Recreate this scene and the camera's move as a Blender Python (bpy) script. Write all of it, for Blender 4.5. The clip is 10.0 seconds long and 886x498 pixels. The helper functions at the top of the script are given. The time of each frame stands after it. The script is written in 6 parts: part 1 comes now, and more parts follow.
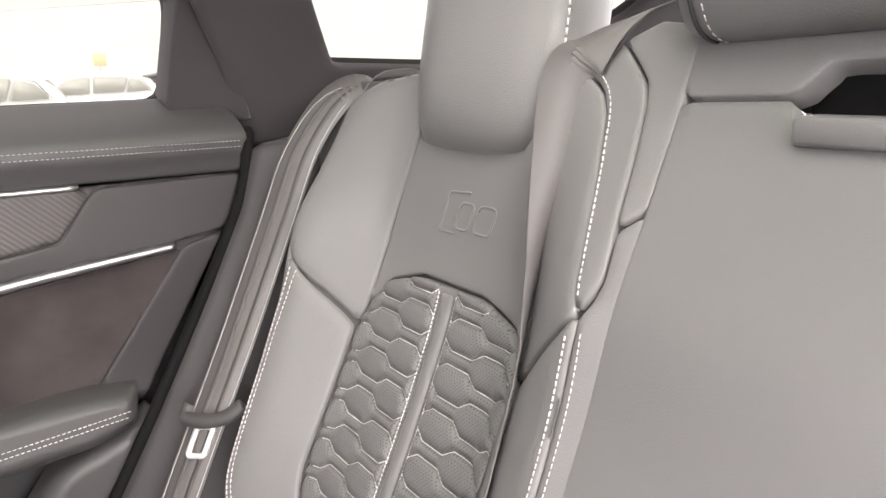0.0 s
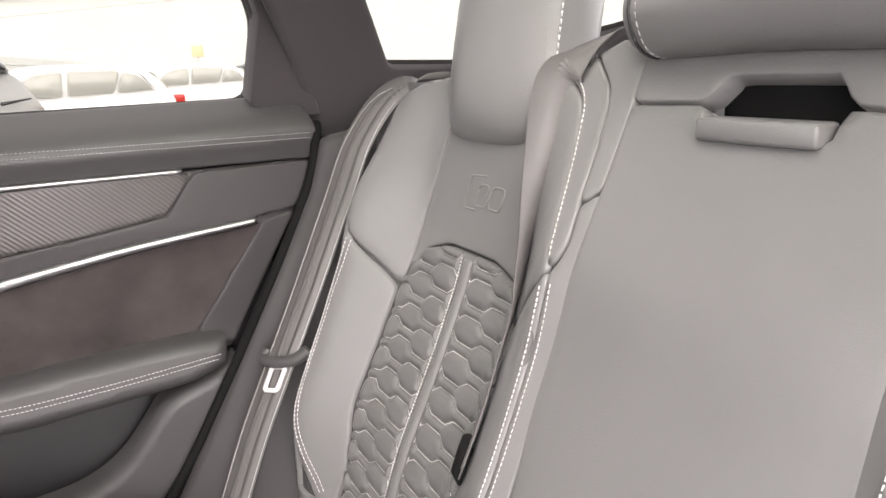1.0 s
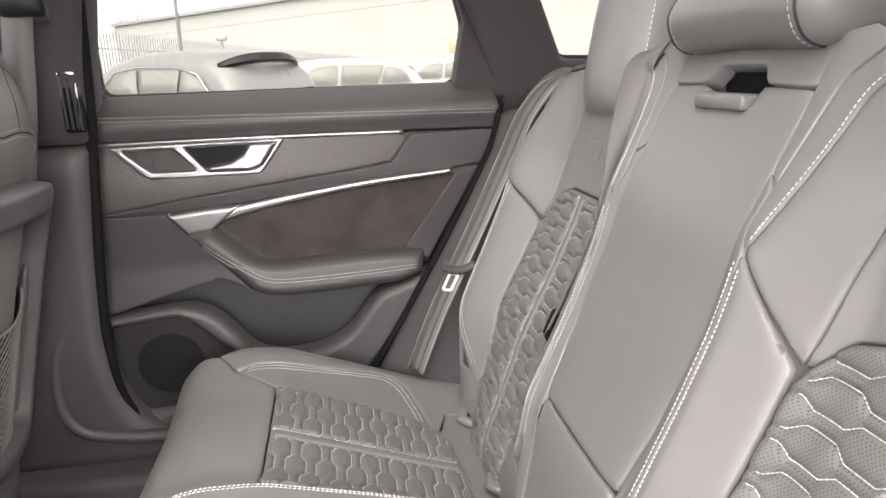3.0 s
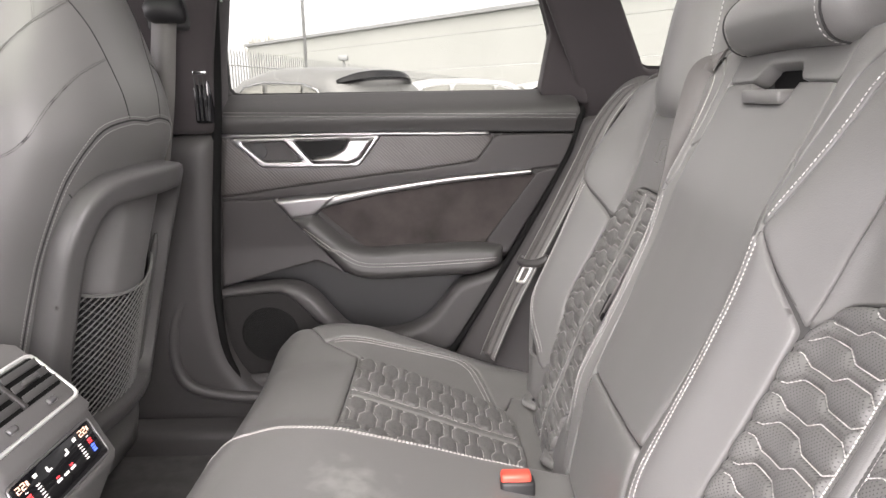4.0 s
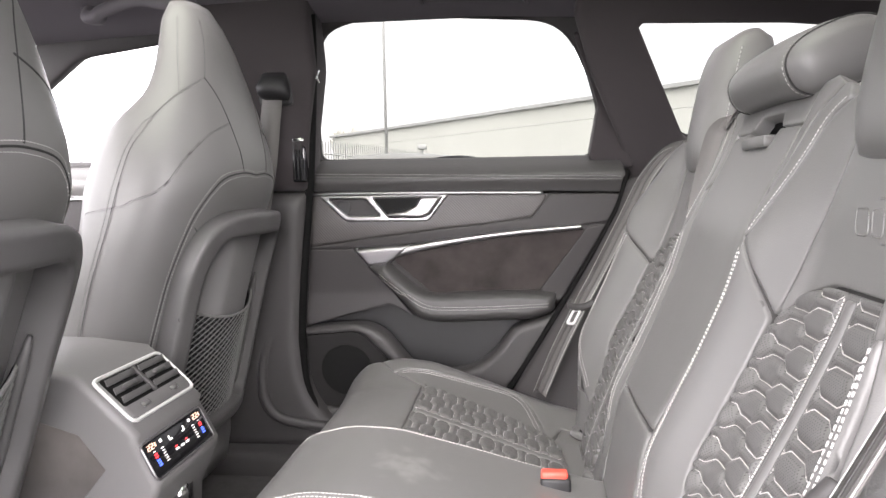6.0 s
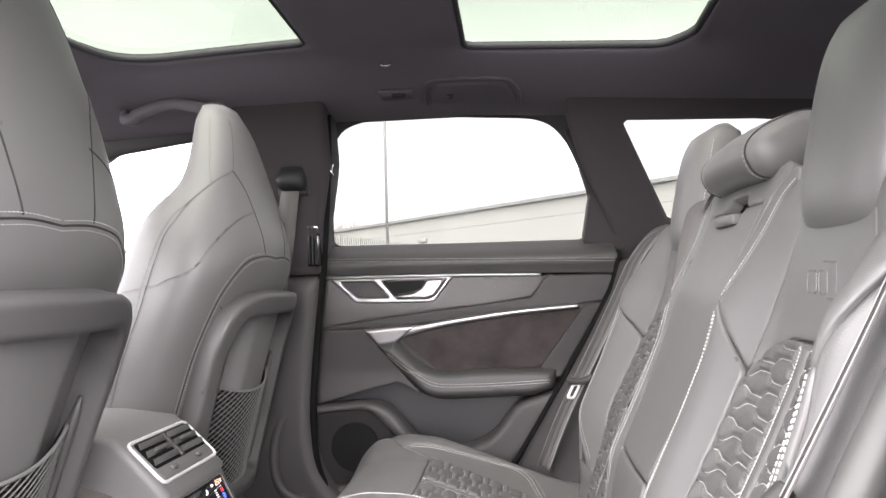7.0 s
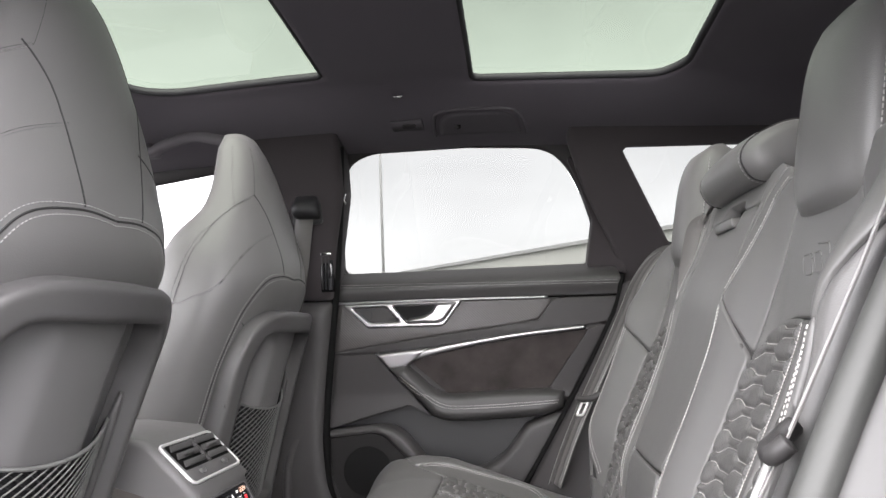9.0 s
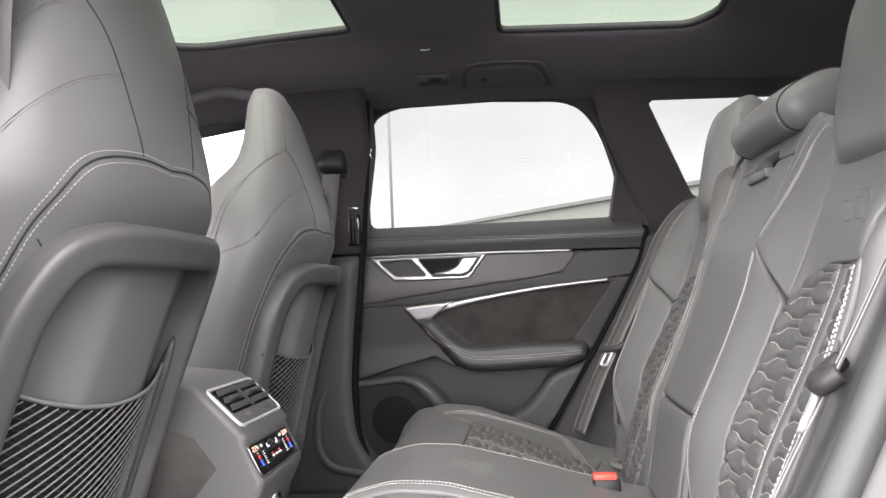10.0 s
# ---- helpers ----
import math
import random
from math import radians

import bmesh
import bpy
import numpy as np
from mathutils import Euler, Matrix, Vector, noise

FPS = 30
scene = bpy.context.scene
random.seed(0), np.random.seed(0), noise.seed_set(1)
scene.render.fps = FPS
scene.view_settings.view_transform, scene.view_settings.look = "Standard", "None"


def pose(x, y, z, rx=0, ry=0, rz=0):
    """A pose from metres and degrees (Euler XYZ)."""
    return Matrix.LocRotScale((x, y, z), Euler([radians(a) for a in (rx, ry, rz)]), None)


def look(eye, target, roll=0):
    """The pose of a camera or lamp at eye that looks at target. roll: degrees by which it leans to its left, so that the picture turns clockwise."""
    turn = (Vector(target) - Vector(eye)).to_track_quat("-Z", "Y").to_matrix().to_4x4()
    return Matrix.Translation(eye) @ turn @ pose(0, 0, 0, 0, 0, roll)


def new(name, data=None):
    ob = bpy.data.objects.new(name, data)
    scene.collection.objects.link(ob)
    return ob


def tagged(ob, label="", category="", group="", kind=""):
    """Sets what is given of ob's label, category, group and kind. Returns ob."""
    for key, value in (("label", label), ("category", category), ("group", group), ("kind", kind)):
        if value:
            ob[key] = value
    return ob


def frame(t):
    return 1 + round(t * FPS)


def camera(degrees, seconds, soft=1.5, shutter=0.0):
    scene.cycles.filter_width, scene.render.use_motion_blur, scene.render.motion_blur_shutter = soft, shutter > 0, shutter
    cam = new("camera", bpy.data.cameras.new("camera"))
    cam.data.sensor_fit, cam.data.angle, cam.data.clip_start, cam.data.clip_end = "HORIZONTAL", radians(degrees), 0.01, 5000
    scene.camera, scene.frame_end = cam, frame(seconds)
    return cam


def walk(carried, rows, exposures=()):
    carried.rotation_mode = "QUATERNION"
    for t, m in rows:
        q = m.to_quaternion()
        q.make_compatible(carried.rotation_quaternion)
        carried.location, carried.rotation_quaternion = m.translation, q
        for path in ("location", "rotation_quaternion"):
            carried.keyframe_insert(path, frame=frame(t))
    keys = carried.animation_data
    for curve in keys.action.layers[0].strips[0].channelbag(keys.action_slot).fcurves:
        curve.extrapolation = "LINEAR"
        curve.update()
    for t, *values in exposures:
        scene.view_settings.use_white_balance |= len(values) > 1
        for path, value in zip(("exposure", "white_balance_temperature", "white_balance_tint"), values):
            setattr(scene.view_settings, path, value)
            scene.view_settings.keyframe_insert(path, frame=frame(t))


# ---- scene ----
from mathutils.geometry import delaunay_2d_cdt

cam = camera(64.9, 10.0)
PATH = [
    (0, (-0.383, -0.156, 0.109), (0.723, 1.434, -0.388), -2.3),
    (0.5, (-0.395, -0.230, 0.118), (0.610, 1.424, -0.388), -2.7),
    (1, (-0.409, -0.312, 0.127), (0.492, 1.395, -0.395), -3.2),
    (1.5, (-0.416, -0.408, 0.12), (0.374, 1.352, -0.406), -3.0),
    (2, (-0.418, -0.505, 0.117), (0.217, 1.317, -0.411), -2.8),
    (2.5, (-0.423, -0.595, 0.126), (0.031, 1.281, -0.398), -2.9),
    (3, (-0.407, -0.693, 0.115), (-0.128, 1.224, -0.385), -2.6),
    (4.5, (-0.34, -0.84, 0.065), (-0.462, 1.118, -0.327), -0.6),
    (5, (-0.319, -0.871, 0.054), (-0.504, 1.09, -0.295), -0.3),
    (6.5, (-0.33, -1.083, 0.004), (-0.563, 0.902, -0.052), -1.2),
    (7, (-0.326, -1.125, -0.008), (-0.545, 0.861, 0.078), -1.6),
    (7.5, (-0.32, -1.14, -0.037), (-0.519, 0.838, 0.182), -1.8),
    (8, (-0.322, -1.156, -0.059), (-0.503, 0.812, 0.245), -2.1),
    (8.5, (-0.332, -1.17, -0.07), (-0.514, 0.8, 0.228), -2.2),
    (9, (-0.357, -1.188, -0.085), (-0.558, 0.788, 0.151), -2.3),
    (9.5, (-0.381, -1.203, -0.088), (-0.603, 0.777, 0.083), -2.4),
    (10, (-0.401, -1.215, -0.1), (-0.632, 0.768, 0.021), -2.4),
]
walk(cam, [(t, look(eye, target, roll)) for t, eye, target, roll in PATH],
     [(0.0, 3.68, 6750, 18), (2.5, 3.58, 6720, 18), (5.0, 3.28, 6600, 17), (6.5, 3.36, 6500, 17), (7.4, 3.12, 6450, 18), (8.0, 2.88, 6350, 16), (9.0, 2.85, 6400, 15), (10.0, 2.88, 6450, 15)])

# ---- world and light ----
world = bpy.data.worlds.new("overcast")
scene.world = world
world.use_nodes = True
wn, wl = world.node_tree.nodes, world.node_tree.links
sky = wn.new("ShaderNodeTexSky")
sky.sky_type, sky.sun_disc = "NISHITA", False
sky.sun_elevation, sky.sun_rotation = radians(53), radians(186)
dull = wn.new("ShaderNodeHueSaturation")
dull.inputs["Saturation"].default_value = 0.05
wl.new(sky.outputs[0], dull.inputs["Color"])
cloud = wn.new("ShaderNodeTexNoise")
cloud.inputs["Scale"].default_value, cloud.inputs["Detail"].default_value = 2.6, 6
squash = wn.new("ShaderNodeMapping")
squash.inputs["Scale"].default_value = (1, 1, 2.4)
wl.new(wn.new("ShaderNodeTexCoord").outputs["Generated"], squash.inputs[0])
wl.new(squash.outputs[0], cloud.inputs["Vector"])
shade = wn.new("ShaderNodeMapRange")
shade.inputs[1].default_value, shade.inputs[2].default_value = 0.35, 0.65
shade.inputs[3].default_value, shade.inputs[4].default_value = 0.84, 1.04
wl.new(cloud.outputs[0], shade.inputs[0])
wl.new(shade.outputs[0], dull.inputs["Value"])
wl.new(dull.outputs[0], wn["Background"].inputs[0])
wn["Background"].inputs[1].default_value = 0.15
sun = new("sun", bpy.data.lights.new("sun", "SUN"))
sun.data.energy, sun.data.angle, sun.data.color = 1.6, radians(105), (1.0, 0.97, 0.93)
sun.matrix_world = look((0, 0, 0), (0.06, 0.60, -0.80))

# ---- materials ----
def mat(name, color, rough=0.5, metal=0.0, spec=0.5, grain=None, bump=0.0, blotch=0.0, blotch_size=6.0, extra=None, sheen=0.0):
    """A surface with fine relief (grain: cells or noise per metre) and large soft blotches."""
    m = bpy.data.materials.new(name)
    m.use_nodes = True
    n, l = m.node_tree.nodes, m.node_tree.links
    b = n["Principled BSDF"]
    b.inputs["Roughness"].default_value, b.inputs["Metallic"].default_value = rough, metal
    b.inputs["Specular IOR Level"].default_value = spec
    b.inputs["Sheen Weight"].default_value = sheen
    co = n.new("ShaderNodeTexCoord")
    big = n.new("ShaderNodeTexNoise")
    big.inputs["Scale"].default_value, big.inputs["Detail"].default_value = blotch_size, 4
    l.new(co.outputs["Object"], big.inputs["Vector"])
    mixer = n.new("ShaderNodeMix")
    mixer.data_type = "RGBA"
    mixer.inputs[6].default_value = (*[c * (1 - blotch) for c in color], 1)
    mixer.inputs[7].default_value = (*[c * (1 + blotch) for c in color], 1)
    l.new(big.outputs[0], mixer.inputs[0])
    l.new(mixer.outputs[2], b.inputs["Base Color"])
    if blotch:
        rr = n.new("ShaderNodeMapRange")
        rr.inputs[3].default_value, rr.inputs[4].default_value = max(rough - 0.06, 0.02), min(rough + 0.06, 1)
        l.new(big.outputs[0], rr.inputs[0])
        l.new(rr.outputs[0], b.inputs["Roughness"])
    if grain:
        kind, scale = grain
        g = n.new("ShaderNodeTexVoronoi" if kind == "cell" else "ShaderNodeTexNoise")
        g.inputs["Scale"].default_value = scale
        l.new(co.outputs["Object"], g.inputs["Vector"])
        bp = n.new("ShaderNodeBump")
        bp.inputs["Strength"].default_value, bp.inputs["Distance"].default_value = bump, 0.001
        l.new(g.outputs[0], bp.inputs["Height"])
        l.new(bp.outputs[0], b.inputs["Normal"])
    if extra:
        extra(m, n, l, b, co, mixer)
    return m


def dots(axes, pitch, radius):
    """Small dark punched holes on a lattice in two object axes."""
    def add(m, n, l, b, co, mixer):
        sep = n.new("ShaderNodeSeparateXYZ")
        l.new(co.outputs["Object"], sep.inputs[0])
        com = n.new("ShaderNodeCombineXYZ")
        l.new(sep.outputs[axes[0]], com.inputs[0])
        l.new(sep.outputs[axes[1]], com.inputs[1])
        turn = n.new("ShaderNodeMapping")
        turn.inputs["Rotation"].default_value = (0, 0, radians(45))
        l.new(com.outputs[0], turn.inputs[0])
        v = n.new("ShaderNodeTexVoronoi")
        v.voronoi_dimensions = "2D"
        v.inputs["Scale"].default_value, v.inputs["Randomness"].default_value = 1 / pitch, 0.0
        l.new(turn.outputs[0], v.inputs["Vector"])
        less = n.new("ShaderNodeMath")
        less.operation = "LESS_THAN"
        less.inputs[1].default_value = radius / pitch
        l.new(v.outputs[0], less.inputs[0])
        mm = n.new("ShaderNodeMix")
        mm.data_type = "RGBA"
        mm.inputs[7].default_value = (0.022, 0.022, 0.022, 1)
        l.new(less.outputs[0], mm.inputs[0])
        l.new(mixer.outputs[2], mm.inputs[6])
        l.new(mm.outputs[2], b.inputs["Base Color"])
    return add


def weave(axes, scale, angle, dark, light):
    """Diagonal twill: bands in two object axes, broken into short lengths."""
    def add(m, n, l, b, co, mixer):
        mp = n.new("ShaderNodeMapping")
        mp.inputs["Rotation"].default_value = angle
        l.new(co.outputs["Object"], mp.inputs[0])
        w = n.new("ShaderNodeTexWave")
        w.wave_type, w.bands_direction = "BANDS", axes
        w.inputs["Scale"].default_value, w.inputs["Distortion"].default_value = scale, 0.4
        l.new(mp.outputs[0], w.inputs["Vector"])
        mm = n.new("ShaderNodeMix")
        mm.data_type = "RGBA"
        mm.inputs[6].default_value, mm.inputs[7].default_value = (*dark, 1), (*light, 1)
        l.new(w.outputs[1], mm.inputs[0])
        l.new(mm.outputs[2], b.inputs["Base Color"])
        bp = n.new("ShaderNodeBump")
        bp.inputs["Strength"].default_value, bp.inputs["Distance"].default_value = 0.35, 0.001
        l.new(w.outputs[1], bp.inputs["Height"])
        l.new(bp.outputs[0], b.inputs["Normal"])
    return add


def scuff(cx, cy, size):
    """Pale rubbed marks about one place, broken up by noise."""
    def add(m, n, l, b, co, mixer):
        off = n.new("ShaderNodeMapping")
        off.inputs["Location"].default_value = (-cx / size, -cy / size, 0)
        off.inputs["Scale"].default_value = (1 / size, 1 / size, 0)
        l.new(co.outputs["Object"], off.inputs[0])
        ball = n.new("ShaderNodeTexGradient")
        ball.gradient_type = "SPHERICAL"
        l.new(off.outputs[0], ball.inputs[0])
        nz = n.new("ShaderNodeTexNoise")
        nz.inputs["Scale"].default_value, nz.inputs["Detail"].default_value = 38, 5
        l.new(co.outputs["Object"], nz.inputs["Vector"])
        mul = n.new("ShaderNodeMath")
        mul.operation = "MULTIPLY"
        l.new(ball.outputs[1], mul.inputs[0])
        l.new(nz.outputs[0], mul.inputs[1])
        ramp = n.new("ShaderNodeMapRange")
        ramp.inputs[1].default_value, ramp.inputs[2].default_value, ramp.inputs[4].default_value = 0.27, 0.50, 0.22
        l.new(mul.outputs[0], ramp.inputs[0])
        mm = n.new("ShaderNodeMix")
        mm.data_type = "RGBA"
        mm.inputs[7].default_value = (0.42, 0.42, 0.40, 1)
        l.new(ramp.outputs[0], mm.inputs[0])
        l.new(mixer.outputs[2], mm.inputs[6])
        l.new(mm.outputs[2], b.inputs["Base Color"])
    return add


def glass(name, tint, gloss=0.08):
    """Thin pane: clear, tinted, with a weak mirror on it."""
    m = bpy.data.materials.new(name)
    m.use_nodes = True
    n, l = m.node_tree.nodes, m.node_tree.links
    n.remove(n["Principled BSDF"])
    t, g, mx, fr = n.new("ShaderNodeBsdfTransparent"), n.new("ShaderNodeBsdfGlossy"), n.new("ShaderNodeMixShader"), n.new("ShaderNodeFresnel")
    t.inputs[0].default_value = (*tint, 1)
    g.inputs["Roughness"].default_value = 0.02
    fr.inputs[0].default_value = 1.35
    l.new(fr.outputs[0], mx.inputs[0])
    l.new(t.outputs[0], mx.inputs[1])
    l.new(g.outputs[0], mx.inputs[2])
    l.new(mx.outputs[0], n["Material Output"].inputs[0])
    return m


def glow(name, color, strength):
    m = bpy.data.materials.new(name)
    m.use_nodes = True
    b = m.node_tree.nodes["Principled BSDF"]
    b.inputs["Base Color"].default_value = (*color, 1)
    b.inputs["Emission Color"].default_value = (*color, 1)
    b.inputs["Emission Strength"].default_value = strength
    return m


LEATHER = mat("grey_leather", (0.134, 0.132, 0.129), 0.36, grain=("cell", 700), bump=0.15, blotch=0.10, blotch_size=5)
DOOR_LEATHER = mat("black_door_leather", (0.043, 0.0415, 0.041), 0.46, grain=("cell", 620), bump=0.2, blotch=0.06, blotch_size=5)
SCUFFED = mat("scuffed_leather", (0.134, 0.132, 0.129), 0.36, grain=("cell", 700), bump=0.15, blotch=0.10, blotch_size=5, extra=scuff(-0.50, 0.0, 0.13))
# seat leather darkened to paint shade into the creases between panels
CREASE_SHADE = mat("leather_crease_shade", (0.045, 0.044, 0.043), 0.6, grain=("cell", 700), bump=0.15, blotch=0.10, blotch_size=5)
# near-black colour paints the shadow that lies in a sewn seam
SEAM_SHADE = mat("seam_shadow", (0.02, 0.02, 0.02), 0.7)
PERF_BACK = mat("perforated_leather", (0.118, 0.116, 0.113), 0.46, grain=("cell", 900), bump=0.10, blotch=0.05, extra=dots((1, 2), 0.0029, 0.00050))
PERF_SEAT = mat("perforated_leather_flat", (0.118, 0.116, 0.113), 0.46, grain=("cell", 900), bump=0.10, blotch=0.05, extra=dots((0, 1), 0.0029, 0.00050))
THREAD = mat("pale_thread", (0.50, 0.49, 0.475), 0.7, grain=("noise", 2500), bump=0.3)
GREY_THREAD = mat("grey_thread", (0.34, 0.34, 0.33), 0.7)
STEEL_TRIM = mat("satin_steel", (0.80, 0.80, 0.79), 0.4, metal=0.6)
TRIM = mat("soft_black_trim", (0.025, 0.0225, 0.0228), 0.55, grain=("noise", 1600), bump=0.12, blotch=0.05)
HARD = mat("hard_black_plastic", (0.043, 0.041, 0.041), 0.5, grain=("noise", 2200), bump=0.15, blotch=0.06)
SHELL = mat("grey_shell_plastic", (0.155, 0.152, 0.152), 0.42, grain=("noise", 2200), bump=0.12, blotch=0.06)
SHELL_FRAME = mat("dark_shell_frame", (0.074, 0.072, 0.072), 0.4, grain=("noise", 2200), bump=0.12, blotch=0.06)
CONSOLE = mat("soft_grey_console", (0.125, 0.122, 0.121), 0.45, grain=("noise", 1800), bump=0.12, blotch=0.06)
DARK = mat("black_plastic", (0.014, 0.014, 0.015), 0.5, grain=("noise", 1500), bump=0.1)
SUEDE = mat("dark_brown_suede", (0.042, 0.036, 0.035), 0.95, spec=0.1, grain=("noise", 900), bump=0.4, blotch=0.75, blotch_size=16, sheen=0.15)
LINER = mat("black_headliner", (0.120, 0.108, 0.123), 0.95, spec=0.1, grain=("noise", 1200), bump=0.3, blotch=0.08, sheen=0.15)
PILLAR = mat("dark_pillar_fabric", (0.043, 0.038, 0.040), 0.95, spec=0.1, grain=("noise", 1200), bump=0.3, blotch=0.08, sheen=0.15)
LINER_PLASTIC = mat("headliner_plastic", (0.092, 0.084, 0.094), 0.6, grain=("noise", 1600), bump=0.12, blotch=0.05)
ALU = mat("satin_aluminium", (0.42, 0.41, 0.42), 0.34, metal=1.0, blotch=0.03, blotch_size=40)
CARBON = mat("woven_carbon_twill", (0.05, 0.05, 0.05), 0.35, extra=weave("DIAGONAL", 84, (0, 0, 0), (0.036, 0.033, 0.032), (0.070, 0.064, 0.061)))
CARPET = mat("black_carpet", (0.090, 0.087, 0.087), 0.95, spec=0.1, grain=("noise", 700), bump=0.9, blotch=0.35, blotch_size=30)
WEB = mat("belt_webbing", (0.098, 0.093, 0.090), 0.5, grain=("noise", 1400), bump=0.25, blotch=0.06)
BLACK = mat("deep_black", (0.004, 0.004, 0.004), 0.8, spec=0.15)
GLOSSY = mat("gloss_black", (0.006, 0.006, 0.007), 0.06)
RED = mat("red_plastic", (0.75, 0.09, 0.06), 0.35)
CHROME = mat("bright_chrome", (0.88, 0.88, 0.88), 0.14, metal=1.0)
PANE = glass("clear_pane", (0.157, 0.160, 0.152))
ROOF_PANE = glass("green_roof_pane", (0.165, 0.194, 0.152))

# ---- mesh helpers ----
def obj(name, bm, material, parent=None, smooth=True, label=""):
    me = bpy.data.meshes.new(name)
    bm.normal_update()
    bm.to_mesh(me)
    bm.free()
    if smooth:
        for p in me.polygons:
            p.use_smooth = True
    me.materials.append(material)
    ob = new(name, me)
    ob.parent = parent
    if label:
        ob["label"] = label
    return ob


part = obj


def empty(name, at=(0, 0, 0), label="", category="", group="", kind=""):
    ob = new(name)
    ob.empty_display_size = 0.05
    tagged(ob, label, category, group, kind)
    return ob


def smooth_line(points, n=8, closed=False):
    """Catmull-Rom through the points."""
    p = [Vector(q) for q in points]
    k = len(p)
    out = []
    for i in range(k if closed else k - 1):
        if closed:
            a, b, c, d = p[i - 1], p[i], p[(i + 1) % k], p[(i + 2) % k]
        else:
            a, b, c, d = p[max(i - 1, 0)], p[i], p[i + 1], p[min(i + 2, k - 1)]
        for j in range(n):
            t = j / n
            out.append(0.5 * ((2 * b) + (c - a) * t + (2 * a - 5 * b + 4 * c - d) * t * t + (3 * b - a - 3 * c + d) * t ** 3))
    if not closed:
        out.append(p[-1].copy())
    return out


def resample(points, step, closed=False):
    p = [np.array(q, float) for q in points]
    if closed:
        p.append(p[0])
    p = np.array(p)
    d = np.concatenate([[0], np.cumsum(np.linalg.norm(np.diff(p, axis=0), axis=1))])
    n = max(int(round(d[-1] / step)), 3)
    s = np.linspace(0, d[-1], n + 1)
    out = np.stack([np.interp(s, d, p[:, i]) for i in range(p.shape[1])], 1)
    return out[:-1] if closed else out


def round_poly(points, r=0.01, n=5):
    """A closed outline with its corners rounded by about r (or each point's own third number)."""
    out = []
    k = len(points)
    for i in range(k):
        p = points[i]
        rr = p[2] if len(p) > 2 else r
        b = Vector(p[:2])
        a, c = Vector(points[i - 1][:2]), Vector(points[(i + 1) % k][:2])
        ra, rc = min(rr, (a - b).length * 0.48), min(rr, (c - b).length * 0.48)
        s, e = b + (a - b).normalized() * ra, b + (c - b).normalized() * rc
        for j in range(n + 1):
            t = j / n
            out.append(tuple((1 - t) ** 2 * s + 2 * t * (1 - t) * b + t * t * e))
    return out


def inside(pts, poly):
    x, y = pts[:, 0], pts[:, 1]
    res = np.zeros(len(pts), bool)
    k = len(poly)
    for i in range(k):
        x1, y1 = poly[i - 1]
        x2, y2 = poly[i]
        if y1 == y2:
            continue
        cond = ((y1 > y) != (y2 > y)) & (x < (x2 - x1) * (y - y1) / (y2 - y1) + x1)
        res ^= cond
    return res


def edge_distance(pts, poly):
    d = np.full(len(pts), 1e9)
    k = len(poly)
    for i in range(k):
        a, b = poly[i - 1], poly[i]
        ab = b - a
        L = max(ab @ ab, 1e-12)
        t = np.clip(((pts - a) @ ab) / L, 0, 1)
        q = pts - a - t[:, None] * ab
        d = np.minimum(d, np.sqrt((q * q).sum(1)))
    return d


def swell(outline, d):
    """The closed outline pushed outwards by d."""
    q = np.array(outline, float)[:, :2]
    n = np.roll(q, -1, 0) - np.roll(q, 1, 0)
    n = np.stack([n[:, 1], -n[:, 0]], 1) / np.maximum(np.linalg.norm(n, axis=1), 1e-9)[:, None]
    area = np.sum(q[:, 0] * np.roll(q[:, 1], -1) - np.roll(q[:, 0], -1) * q[:, 1])
    return q + n * d * (1 if area > 0 else -1)


def lift(surf, uv, off):
    """Places on a surface at offsets along its normal; surf takes arrays u, v and gives n x 3."""
    uv = np.asarray(uv, float)
    u, v = uv[:, 0], uv[:, 1]
    e = 2e-4
    p = surf(u, v)
    du, dv = surf(u + e, v) - surf(u - e, v), surf(u, v + e) - surf(u, v - e)
    nrm = np.cross(du, dv)
    nrm /= np.maximum(np.linalg.norm(nrm, axis=1), 1e-12)[:, None]
    return p + nrm * np.asarray(off)[:, None], nrm


def puffed(outline, r, h):
    poly = np.array(outline, float)

    def f(uv):
        s = np.clip(edge_distance(uv, poly) / r, 0, 1)
        return h * np.sqrt(np.maximum(1 - (1 - s) ** 2, 0))
    return f


